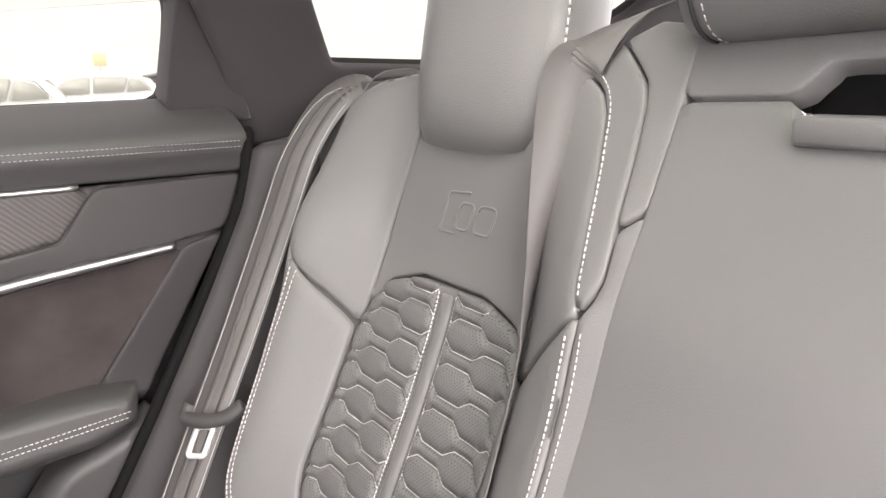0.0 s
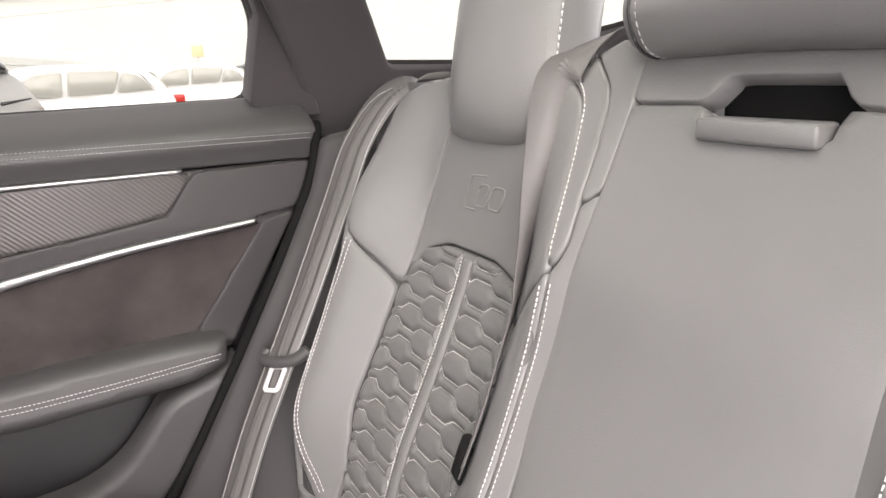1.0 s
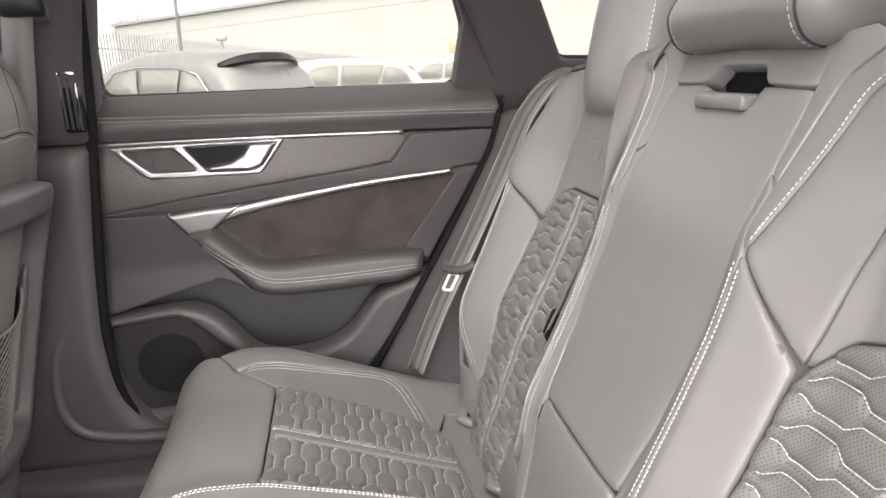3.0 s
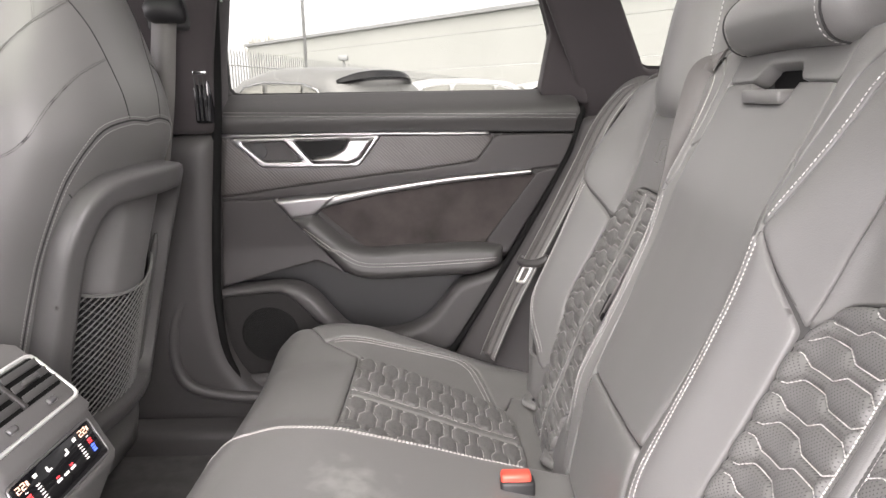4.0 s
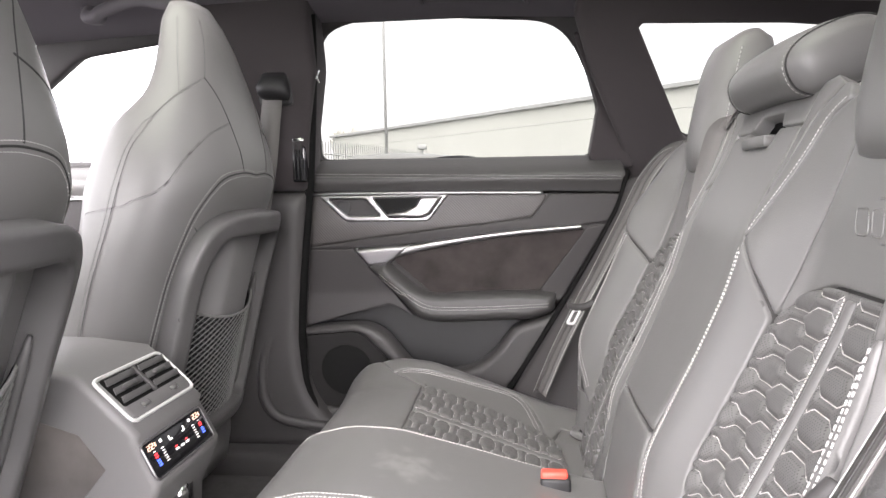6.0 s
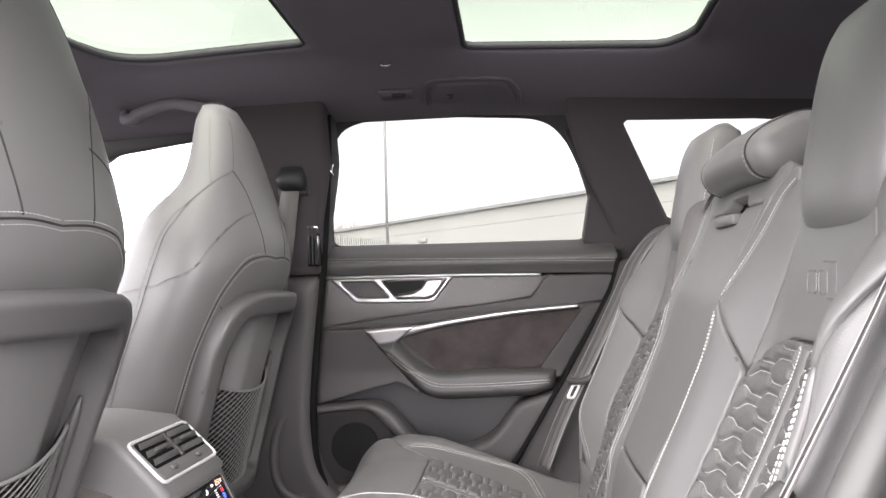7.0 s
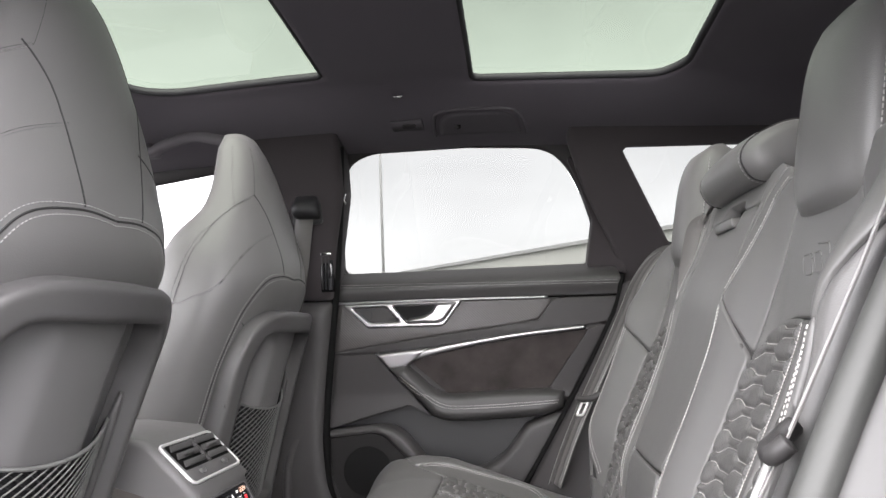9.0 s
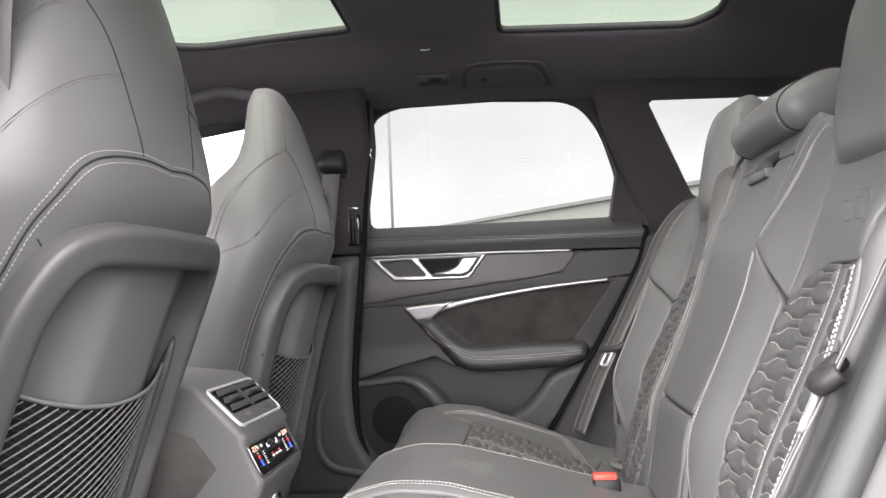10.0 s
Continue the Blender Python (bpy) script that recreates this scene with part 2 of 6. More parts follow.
def sheet(outline, surf, r=0.012, h=0.006, step=0.008, thick=0.02, more=None, holes=()):
    """A padded sheet: an outline in (u, v) laid on a surface, its edges rolled down by h over r. Returns bmesh and the padding's height function."""
    poly = resample(outline, step, True)
    hole_polys = [resample(q, step, True) for q in holes]
    loops = [poly] + hole_polys
    lo, hi = poly.min(0), poly.max(0)
    gx, gy = np.meshgrid(np.arange(lo[0], hi[0] + step, step), np.arange(lo[1], hi[1] + step, step * 0.87))
    gx[1::2] += step / 2
    g = np.stack([gx.ravel(), gy.ravel()], 1)
    keep = inside(g, poly)
    d = edge_distance(g, poly)
    for q in hole_polys:
        keep &= ~inside(g, q)
        d = np.minimum(d, edge_distance(g, q))
    rings = []
    if r < 3 * step and h:
        d[d < r * 1.2] = 0
        for q in loops:
            t = np.roll(q, -1, 0) - np.roll(q, 1, 0)
            t /= np.maximum(np.linalg.norm(t, axis=1), 1e-9)[:, None]
            for k in (0.3, 1.0):
                for sg in (-1, 1):
                    c = q + np.stack([-t[:, 1], t[:, 0]], 1) * sg * r * k
                    ok = inside(c, poly)
                    dd = edge_distance(c, poly)
                    for w in hole_polys:
                        ok &= ~inside(c, w)
                        dd = np.minimum(dd, edge_distance(c, w))
                    rings.append(c[ok & (dd > r * k * 0.94)])
    g = g[keep & (d > step * 0.4)]
    pts = np.concatenate(loops + rings + [g])
    edges, at = [], 0
    for q in loops:
        edges += [(at + i, at + (i + 1) % len(q)) for i in range(len(q))]
        at += len(q)
    v2, _, faces, _, _, _ = delaunay_2d_cdt([Vector(p) for p in pts], edges, [], 0, 1e-7)
    v2 = np.array([tuple(v) for v in v2])
    tri = np.array([f for f in faces if len(f) == 3])
    cen = v2[tri].mean(1)
    ok = inside(cen, poly)
    for q in hole_polys:
        ok &= ~inside(cen, q)
    tri = tri[ok]

    def height(uv):
        uv = np.asarray(uv, float)
        dd = edge_distance(uv, poly)
        for q in hole_polys:
            dd = np.minimum(dd, edge_distance(uv, q))
        s = np.clip(dd / r, 0, 1)
        out = h * np.sqrt(np.maximum(1 - (1 - s) ** 2, 0))
        return out + (more(uv, dd) if more else 0)
    top, _ = lift(surf, v2, height(v2))
    bm = bmesh.new()
    vs = [bm.verts.new(p) for p in top]
    area = 0
    for f in tri:
        a, b, c = v2[f]
        area += (b[0] - a[0]) * (c[1] - a[1]) - (b[1] - a[1]) * (c[0] - a[0])
    for f in tri:
        try:
            bm.faces.new([vs[i] for i in (f if area > 0 else f[::-1])])
        except ValueError:
            pass
    bm.verts.index_update()
    if thick:
        low, _ = lift(surf, v2, np.full(len(v2), -thick))
        rim = [e for e in bm.edges if len(e.link_faces) == 1]
        dup = {}
        for e in rim:
            f = e.link_faces[0]
            a, b = e.verts
            for lp in f.loops:
                if lp.edge == e:
                    a, b = lp.vert, lp.link_loop_next.vert
            for v in (a, b):
                if v not in dup:
                    dup[v] = bm.verts.new(low[v.index])
            bm.faces.new((b, a, dup[a], dup[b]))
    return bm, height


def strip_mesh(path, normals, width, height, bm):
    """A low bar along a 3D path, with rounded top, added to bm."""
    n = len(path)
    rings = []
    for i in range(n):
        p, nr = Vector(path[i]), Vector(normals[i])
        t = (Vector(path[min(i + 1, n - 1)]) - Vector(path[max(i - 1, 0)])).normalized()
        s = t.cross(nr).normalized() * width / 2
        rings.append([bm.verts.new(q) for q in (p - s - nr * height * 0.6, p - s * 0.75 + nr * height * 0.6, p + nr * height, p + s * 0.75 + nr * height * 0.6, p + s - nr * height * 0.6)])
    for a, b in zip(rings, rings[1:]):
        for j in range(4):
            bm.faces.new((a[j], a[j + 1], b[j + 1], b[j]))
    bm.faces.new(rings[0][::-1])
    bm.faces.new(rings[-1])


def dashes(bm, surf, height, line, length=0.0045, gap=0.0022, width=0.0013, tall=0.0007, step=None):
    """Stitches along a line in (u, v) on a padded surface."""
    fine = resample(line, 0.002)
    h = height(fine) if height else np.zeros(len(fine))
    p3, _ = lift(surf, fine, h)
    d = np.concatenate([[0], np.cumsum(np.linalg.norm(np.diff(p3, axis=0), axis=1))])
    s, spans = 0.0, []
    while s + length < d[-1]:
        spans.append(np.linspace(s, s + length, 3))
        s += length + gap
    if not spans:
        return
    ss = np.concatenate(spans)
    uv = np.stack([np.interp(ss, d, fine[:, k]) for k in (0, 1)], 1)
    h = height(uv) if height else np.zeros(len(uv))
    p, nr = lift(surf, uv, h)
    for i in range(0, len(p), 3):
        strip_mesh(p[i:i + 3], nr[i:i + 3], width, tall, bm)


def line_on(bm, surf, height, line, width=0.002, tall=0.0006, step=0.006):
    uv = resample(line, step)
    h = height(uv) if height else np.zeros(len(uv))
    p, nr = lift(surf, uv, h)
    strip_mesh(p, nr, width, tall, bm)


def taper_strip(bm, surf, line, tall=0.006, n=60):
    """A smooth rounded bar on a surface along (u, v, width) points."""
    pts = np.array([tuple(p) for p in smooth_line([Vector(p) for p in line], 10)])
    d = np.concatenate([[0], np.cumsum(np.linalg.norm(np.diff(pts[:, :2], axis=0), axis=1))])
    s = np.linspace(0, d[-1], n)
    pts = np.stack([np.interp(s, d, pts[:, k]) for k in range(3)], 1)
    p, _ = lift(surf, pts[:, :2], np.zeros(n))
    nr = Vector(np.mean(_, axis=0)).normalized()
    rings = []
    for i in range(n):
        t = (Vector(p[min(i + 1, n - 1)]) - Vector(p[max(i - 1, 0)])).normalized()
        a = t.cross(nr).normalized() * pts[i, 2] / 2
        rings.append([bm.verts.new(Vector(p[i]) + a * cx + nr * tall * h) for cx, h in ((-1, -0.8), (-1, 0.45), (-0.82, 0.85), (-0.4, 1.0), (0.4, 1.0), (0.82, 0.85), (1, 0.45), (1, -0.8))])
    for a, b in zip(rings, rings[1:]):
        for j in range(7):
            bm.faces.new((a[j], a[j + 1], b[j + 1], b[j]))
    bm.faces.new(rings[0][::-1])
    bm.faces.new(rings[-1])
    return bm


def tube(path, r, sides=8, bm=None, closed=False, flat=1.0):
    """A round bar along a 3D path; r may be a list."""
    bm = bm or bmesh.new()
    path = [Vector(p) for p in path]
    n = len(path)
    rs = r if isinstance(r, (list, tuple)) else [r] * n
    rings = []
    up = None
    for i in range(n):
        if closed:
            t = (path[(i + 1) % n] - path[i - 1]).normalized()
        else:
            t = (path[min(i + 1, n - 1)] - path[max(i - 1, 0)]).normalized()
        if up is None:
            up = t.orthogonal().normalized()
        up = (up - t * up.dot(t)).normalized()
        s = t.cross(up)
        rings.append([bm.verts.new(path[i] + (up * math.cos(a) + s * math.sin(a) * flat) * rs[i]) for a in [2 * math.pi * k / sides for k in range(sides)]])
    pairs = list(zip(rings, rings[1:])) + ([(rings[-1], rings[0])] if closed else [])
    for a, b in pairs:
        for k in range(sides):
            bm.faces.new((a[k], a[(k + 1) % sides], b[(k + 1) % sides], b[k]))
    if not closed:
        bm.faces.new(rings[0][::-1])
        bm.faces.new(rings[-1])
    return bm


def loft(sections, around=40):
    """A closed soft body: rings of (centre, half sizes a and b along two axes, axes, power) joined and capped."""
    bm = bmesh.new()
    rings = []
    for c, a, b, ax, ay, pw in sections:
        ring = []
        for k in range(around):
            t = 2 * math.pi * k / around
            ct, st = math.cos(t), math.sin(t)
            ring.append(bm.verts.new(Vector(c) + Vector(ax) * a * math.copysign(abs(ct) ** (2 / pw), ct) + Vector(ay) * b * math.copysign(abs(st) ** (2 / pw), st)))
        rings.append(ring)
    for p, q in zip(rings, rings[1:]):
        for k in range(around):
            bm.faces.new((p[k], p[(k + 1) % around], q[(k + 1) % around], q[k]))
    for ring, flip in ((rings[0], True), (rings[-1], False)):
        mid = bm.verts.new(sum((v.co for v in ring), Vector()) / around)
        for k in range(around):
            f = (ring[k], ring[(k + 1) % around], mid)
            bm.faces.new(f[::-1] if flip else f)
    bmesh.ops.recalc_face_normals(bm, faces=bm.faces)
    return bm


def box(lo, hi, r=0.004, seg=2, bm=None):
    """A box with rounded edges."""
    b = bmesh.new()
    bmesh.ops.create_cube(b, size=1)
    lo, hi = Vector(lo), Vector(hi)
    for v in b.verts:
        v.co = Vector([lo[i] + (v.co[i] + 0.5) * (hi[i] - lo[i]) for i in range(3)])
    if r:
        bmesh.ops.bevel(b, geom=b.edges[:] + b.verts[:], offset=r, segments=seg, affect="EDGES", profile=0.5)
    if bm is None:
        return b
    join(bm, b)
    return bm


def join(bm, other, m=None):
    vs = {v: bm.verts.new(m @ v.co if m else v.co) for v in other.verts}
    for f in other.faces:
        try:
            bm.faces.new([vs[v] for v in f.verts])
        except ValueError:
            pass
    other.free()


def prism(outline, depth, place, r=0.0, seg=2):
    """A flat plate: outline in (u, v), from w = 0 to depth, set in space by the matrix place; its front edge rounded by r."""
    bm = bmesh.new()
    front = [bm.verts.new((u, v, depth)) for u, v in outline]
    back = [bm.verts.new((u, v, 0)) for u, v in outline]
    k = len(outline)
    f = bm.faces.new(front)
    bm.faces.new(back[::-1])
    for i in range(k):
        bm.faces.new((front[i - 1], back[i - 1], back[i], front[i]))
    if r:
        bmesh.ops.bevel(bm, geom=list(f.edges), offset=r, segments=seg, affect="EDGES", profile=0.5)
    bmesh.ops.triangulate(bm, faces=[q for q in bm.faces if len(q.verts) > 4])
    bmesh.ops.recalc_face_normals(bm, faces=bm.faces)
    bmesh.ops.transform(bm, matrix=place, verts=bm.verts)
    return bm


def soft(x, xs, ys, w):
    """Interpolation through the table, softened over +-w."""
    x = np.asarray(x, float)
    return sum(np.interp(x + k * w, xs, ys) * g for k, g in ((-1, 0.15), (-0.5, 0.22), (0, 0.26), (0.5, 0.22), (1, 0.15)))

# ---- the rear bench: backrests ----
Z_TAB = [-0.56, -0.50, -0.45, -0.39, -0.31, -0.20, -0.12, -0.06, 0.0, 0.05, 0.10, 0.16]
X_TAB = [-0.205, -0.195, -0.178, -0.155, -0.125, -0.070, -0.034, -0.014, -0.003, 0.007, 0.020, 0.045]
Y_OUT = [0.0, 0.06, 0.110, 0.130, 0.150, 0.185, 0.226, 0.25, 0.45, 0.474, 0.50, 0.525, 0.545, 0.565, 0.60]
Y_FWD = [0.050, 0.049, 0.047, 0.044, 0.056, 0.042, 0.012, 0.0, 0.0, 0.006, 0.036, 0.070, 0.083, 0.072, 0.0]
F_Z = [-0.50, -0.42, -0.33, -0.05, 0.014, 0.05, 0.10, 0.16]
F_V = [0.1, 0.45, 0.85, 1.0, 0.55, 0.30, 0.08, 0.0]


def back_x(y, z):
    fade = soft(z, F_Z, F_V, 0.02)
    return soft(z, Z_TAB, X_TAB, 0.02) - soft(np.abs(y), Y_OUT, Y_FWD, 0.012) * fade


def back_surf(side):
    """Backrest surface over (v, z): v runs outwards from the middle of the car; its normal points forwards."""
    def f(v, z):
        y = v * side
        return np.stack([back_x(y, z), y, z], 1)
    return f


def flipped(surf):
    return lambda u, v: surf(-u, v)


def quilt_lines(w0, w1, pitch, anchor, amp=0.0041, period=0.089, crest=0.0405):
    """The wavy quilting lines: rows of long hexagons joined by necks. Each is a function of the distance from the middle band."""
    lines = []
    k = -int((w1 - anchor) / pitch) - 1
    while anchor - k * pitch > w0:
        w = anchor - k * pitch
        def wave(v, shift=0.5 * (k % 2), w=w):
            t = ((np.asarray(v) - crest) / period + shift) % 1.0
            tri = np.abs(t - 0.5) * 4 - 1
            return w + amp * np.clip(tri * 3.4, -1, 1)
        lines.append(wave)
        k += 1
    return lines


def comb(name, outline, surf, along, centre, material, parent, half=0.0115, pitch=0.0195, anchor=-0.114):
    """Quilted, perforated insert with a plain band along its middle. along: 1 if the seat runs in v of the surface, 0 if in u."""
    poly = np.array(outline)
    a, c = along, 1 - along
    waves = quilt_lines(poly[:, a].min(), poly[:, a].max(), pitch, anchor)
    def relief(uv, edge):
        t = uv[:, c] - centre
        d = np.full(len(uv), 1.0)
        for wv in waves:
            d = np.minimum(d, np.abs(uv[:, a] - wv(np.abs(t))) * 0.8)
        d = np.minimum(d, np.abs(np.abs(t) - half - 0.002))
        s = np.clip((d - 0.0010) / 0.0085, 0, 1)
        hgt = 0.0058 * np.sqrt(1 - (1 - s) ** 2)
        return np.where(np.abs(t) < half, 0.0, hgt)
    bm, height = sheet(outline, surf, 0.006, 0.003, 0.0022, 0.02, relief)
    raised = lambda q: height(q) + 0.0009
    ob = part(name, bm, material, parent, label="quilted and perforated dark leather insert with pale stitching")
    w = np.arange(poly[:, a].min(), poly[:, a].max(), 0.002)
    mids = np.zeros((len(w), 2))
    mids[:, a], mids[:, c] = w, centre
    w = w[inside(mids, poly) & (edge_distance(mids, poly) > 0.003)]
    corners = [(centre - half + 0.0015, w[0]), (centre + half - 0.0015, w[0]), (centre + half - 0.0015, w[-1]), (centre - half + 0.0015, w[-1])]
    band, _ = sheet(round_poly([(p, q) if a == 1 else (q, p) for p, q in corners], 0.003), lambda u, v: surf(u, v), half * 0.8, 0.0062, 0.003, 0.004)
    part("centre_band", band, LEATHER, ob)
    st = bmesh.new()
    lo, hi = poly[:, c].min(), poly[:, c].max()
    for wv in waves:
        for sgn in (-1, 1):
            t = np.arange(half + 0.003, max(hi - centre, centre - lo), 0.0015)
            uv = np.zeros((len(t), 2))
            uv[:, c], uv[:, a] = centre + sgn * t, wv(t)
            ok = inside(uv, poly) & (edge_distance(uv, poly) > 0.003)
            runs = np.split(np.arange(len(t)), np.where(~ok)[0])
            for run in runs:
                run = [i for i in run if ok[i]]
                if len(run) > 8:
                    dashes(st, surf, raised, uv[run], 0.0031, 0.0011, 0.0010, 0.0006)
    for sgn in (-1, 1):
        w = np.arange(poly[:, a].min(), poly[:, a].max(), 0.004)
        uv = np.zeros((len(w), 2))
        uv[:, a], uv[:, c] = w, centre + sgn * (half + 0.002)
        ok = inside(uv, poly) & (edge_distance(uv, poly) > 0.003)
        dashes(st, surf, raised, uv[ok], 0.0031, 0.0011, 0.0010, 0.0007)
    tagged(part("stitching", st, THREAD, ob, label="pale grey stitching"), kind="stuff")
    return ob


def padded(name, outline, surf, parent, r=0.014, h=0.007, step=0.009, material=None, rounding=0.008, label="", seams=(), thread=None, size=(0.0040, 0.0020, 0.0010), more=None):
    """A leather panel and its stitch lines (each a line in (u, v))."""
    line = swell(round_poly(outline, rounding * 0.5), 0.0006)
    bm, height = sheet(line, surf, r * 0.6, h * 0.30, step, 0.02, more)
    ob = part(name, bm, material or LEATHER, parent, label=label)
    if seams:
        st = bmesh.new()
        for q in seams:
            dashes(st, surf, height, [tuple(p) for p in smooth_line(q, 6)], *size, 0.0009)
        tagged(part("stitching", st, thread or THREAD, ob, label="pale grey stitching"), kind="stuff")
    return ob


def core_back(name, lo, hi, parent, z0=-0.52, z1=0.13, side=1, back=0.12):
    """The foam body behind the panels, coloured dark so that the gaps look shaded."""
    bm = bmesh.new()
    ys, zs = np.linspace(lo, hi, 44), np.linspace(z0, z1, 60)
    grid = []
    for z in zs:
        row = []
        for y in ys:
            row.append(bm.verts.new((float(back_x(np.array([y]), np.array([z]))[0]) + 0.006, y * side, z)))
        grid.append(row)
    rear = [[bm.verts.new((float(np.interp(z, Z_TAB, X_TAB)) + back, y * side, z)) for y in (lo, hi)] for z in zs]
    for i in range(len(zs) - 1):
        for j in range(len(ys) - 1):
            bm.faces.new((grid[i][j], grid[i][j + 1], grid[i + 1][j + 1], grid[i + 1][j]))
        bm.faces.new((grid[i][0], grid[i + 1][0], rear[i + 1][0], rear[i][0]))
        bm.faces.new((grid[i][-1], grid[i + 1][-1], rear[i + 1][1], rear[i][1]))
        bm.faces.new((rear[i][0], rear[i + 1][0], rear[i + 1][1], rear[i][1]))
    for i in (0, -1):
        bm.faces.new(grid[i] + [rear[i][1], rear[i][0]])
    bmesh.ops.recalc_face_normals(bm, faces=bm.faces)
    return part(name, bm, CREASE_SHADE, parent)


def rear_backrest(side):
    """An outer rear backrest: shoulder panels, bolsters, badge panel and quilted insert."""
    seat = empty("car_seat", label="dark grey leather rear seat backrest with quilted insert and pale stitching", category="seat", group="rear backrests")
    base = back_surf(side)
    # the normal must point forwards on both sides
    surf = (lambda u, z: base(-u, z)) if side > 0 else base
    m = -1 if side > 0 else 1
    F = lambda pts: [(m * p[0], *p[1:]) for p in pts]
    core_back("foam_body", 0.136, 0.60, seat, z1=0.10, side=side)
    comb("quilted_insert", round_poly(F([(0.235, -0.39), (0.222, -0.30), (0.224, -0.14), (0.25, -0.103), (0.30, -0.088), (0.40, -0.088), (0.45, -0.103), (0.474, -0.14), (0.478, -0.30), (0.466, -0.39), (0.446, -0.46), (0.436, -0.54), (0.262, -0.54), (0.254, -0.46)]), 0.012), surf, 1, m * 0.348, PERF_BACK, seat)
    padded("badge_panel", F([(0.226, -0.132), (0.25, -0.099), (0.30, -0.084), (0.40, -0.084), (0.45, -0.099), (0.472, -0.132), (0.462, -0.05), (0.444, 0.02), (0.428, 0.06), (0.428, 0.10), (0.27, 0.10), (0.268, 0.06), (0.254, 0.02), (0.236, -0.05)]), surf, seat, 0.010, 0.003)
    padded("shoulder_panel", F([(0.476, -0.150), (0.544, -0.077), (0.572, 0.0), (0.578, 0.045), (0.57, 0.078), (0.52, 0.098), (0.46, 0.106), (0.432, 0.102), (0.432, 0.06), (0.448, 0.02), (0.466, -0.05)]), surf, seat, 0.016, 0.007)
    padded("side_bolster", F([(0.546, -0.081), (0.480, -0.153), (0.484, -0.30), (0.472, -0.39), (0.478, -0.455), (0.505, -0.445), (0.540, -0.38), (0.556, -0.29), (0.556, -0.20), (0.552, -0.13)]), surf, seat, 0.02, 0.008,
           seams=[F([(0.540, -0.092), (0.545, -0.14), (0.548, -0.20), (0.548, -0.29), (0.532, -0.371), (0.500, -0.430)]), F([(0.533, -0.095), (0.538, -0.14), (0.541, -0.20), (0.541, -0.29), (0.526, -0.367), (0.495, -0.425)])])
    padded("lower_skirt", F([(0.135, -0.44), (0.60, -0.44), (0.60, -0.60), (0.135, -0.60)]), surf, seat, 0.008, 0.001, 0.010)
    padded("outer_wing", F([(0.574, 0.080), (0.582, 0.046), (0.576, 0.0), (0.550, -0.079), (0.556, -0.13), (0.560, -0.20), (0.560, -0.29), (0.544, -0.38), (0.56, -0.46), (0.655, -0.46), (0.655, 0.05), (0.62, 0.082)]), surf, seat, 0.010, 0.004, 0.008, rounding=0.004)
    padded("inner_shoulder_panel", F([(0.154, -0.050), (0.159, -0.043), (0.166, -0.022), (0.176, 0.012), (0.187, 0.052), (0.193, 0.074), (0.203, 0.088), (0.222, 0.100), (0.240, 0.105), (0.266, 0.104), (0.266, 0.06), (0.252, 0.02), (0.234, -0.05), (0.224, -0.128)]), surf, seat, 0.012, 0.005, 0.006, rounding=0.004)
    padded("inner_bolster", F([(0.151, -0.052), (0.220, -0.133), (0.218, -0.30), (0.231, -0.39), (0.225, -0.455), (0.19, -0.435), (0.160, -0.375), (0.149, -0.28), (0.149, -0.16)]), surf, seat, 0.02, 0.007, 0.006, size=(0.0034, 0.0018, 0.0009),
           seams=[F([(0.1555, -0.066), (0.1530, -0.16), (0.1530, -0.28), (0.164, -0.370), (0.191, -0.425)])])
    padded("flank", F([(0.125, -0.47), (0.152, -0.47), (0.149, -0.38), (0.146, -0.28), (0.1465, -0.16), (0.148, -0.053), (0.1415, -0.042), (0.1385, -0.029), (0.142, 0.001), (0.1285, 0.012), (0.127, -0.026), (0.127, -0.068), (0.126, -0.153), (0.126, -0.24), (0.117, -0.30)]), surf, seat, 0.008, 0.004, 0.005, rounding=0.004, size=(0.0034, 0.0018, 0.0009),
           seams=[F([(0.1445, -0.062), (0.143, -0.10), (0.1425, -0.16), (0.142, -0.28), (0.145, -0.38)])])
    padded("upper_flank", F([(0.1295, 0.016), (0.1440, 0.005), (0.149, 0.047), (0.155, 0.083), (0.161, 0.097), (0.174, 0.109), (0.192, 0.124), (0.165, 0.135), (0.128, 0.13), (0.130, 0.087), (0.130, 0.042)]), surf, seat, 0.008, 0.004, 0.005, rounding=0.004)
    padded("shoulder_tongue", F([(0.151, -0.049), (0.156, -0.042), (0.163, -0.021), (0.173, 0.013), (0.184, 0.053), (0.190, 0.076), (0.200, 0.091), (0.219, 0.104), (0.214, 0.119), (0.196, 0.122), (0.177, 0.106), (0.164, 0.094), (0.158, 0.081), (0.152, 0.045), (0.148, 0.014), (0.144, -0.010), (0.142, -0.028), (0.145, -0.039)]), surf, seat, 0.008, 0.004, 0.005, rounding=0.004, size=(0.0034, 0.0018, 0.0010),
           seams=[F([(0.1545, -0.040), (0.160, -0.021), (0.170, 0.013), (0.181, 0.053), (0.187, 0.077), (0.197, 0.093), (0.215, 0.106)])])
    # embossed emblem on the badge panel: a slanted frame and two slanted outlined blocks
    bm = bmesh.new()
    lift_e = lambda uv: np.full(len(uv), 0.0011)
    line_on(bm, surf, lift_e, F([(0.340, 0.000), (0.371, -0.002), (0.383, -0.040), (0.360, -0.040)]), 0.0026, 0.0008, 0.0025)
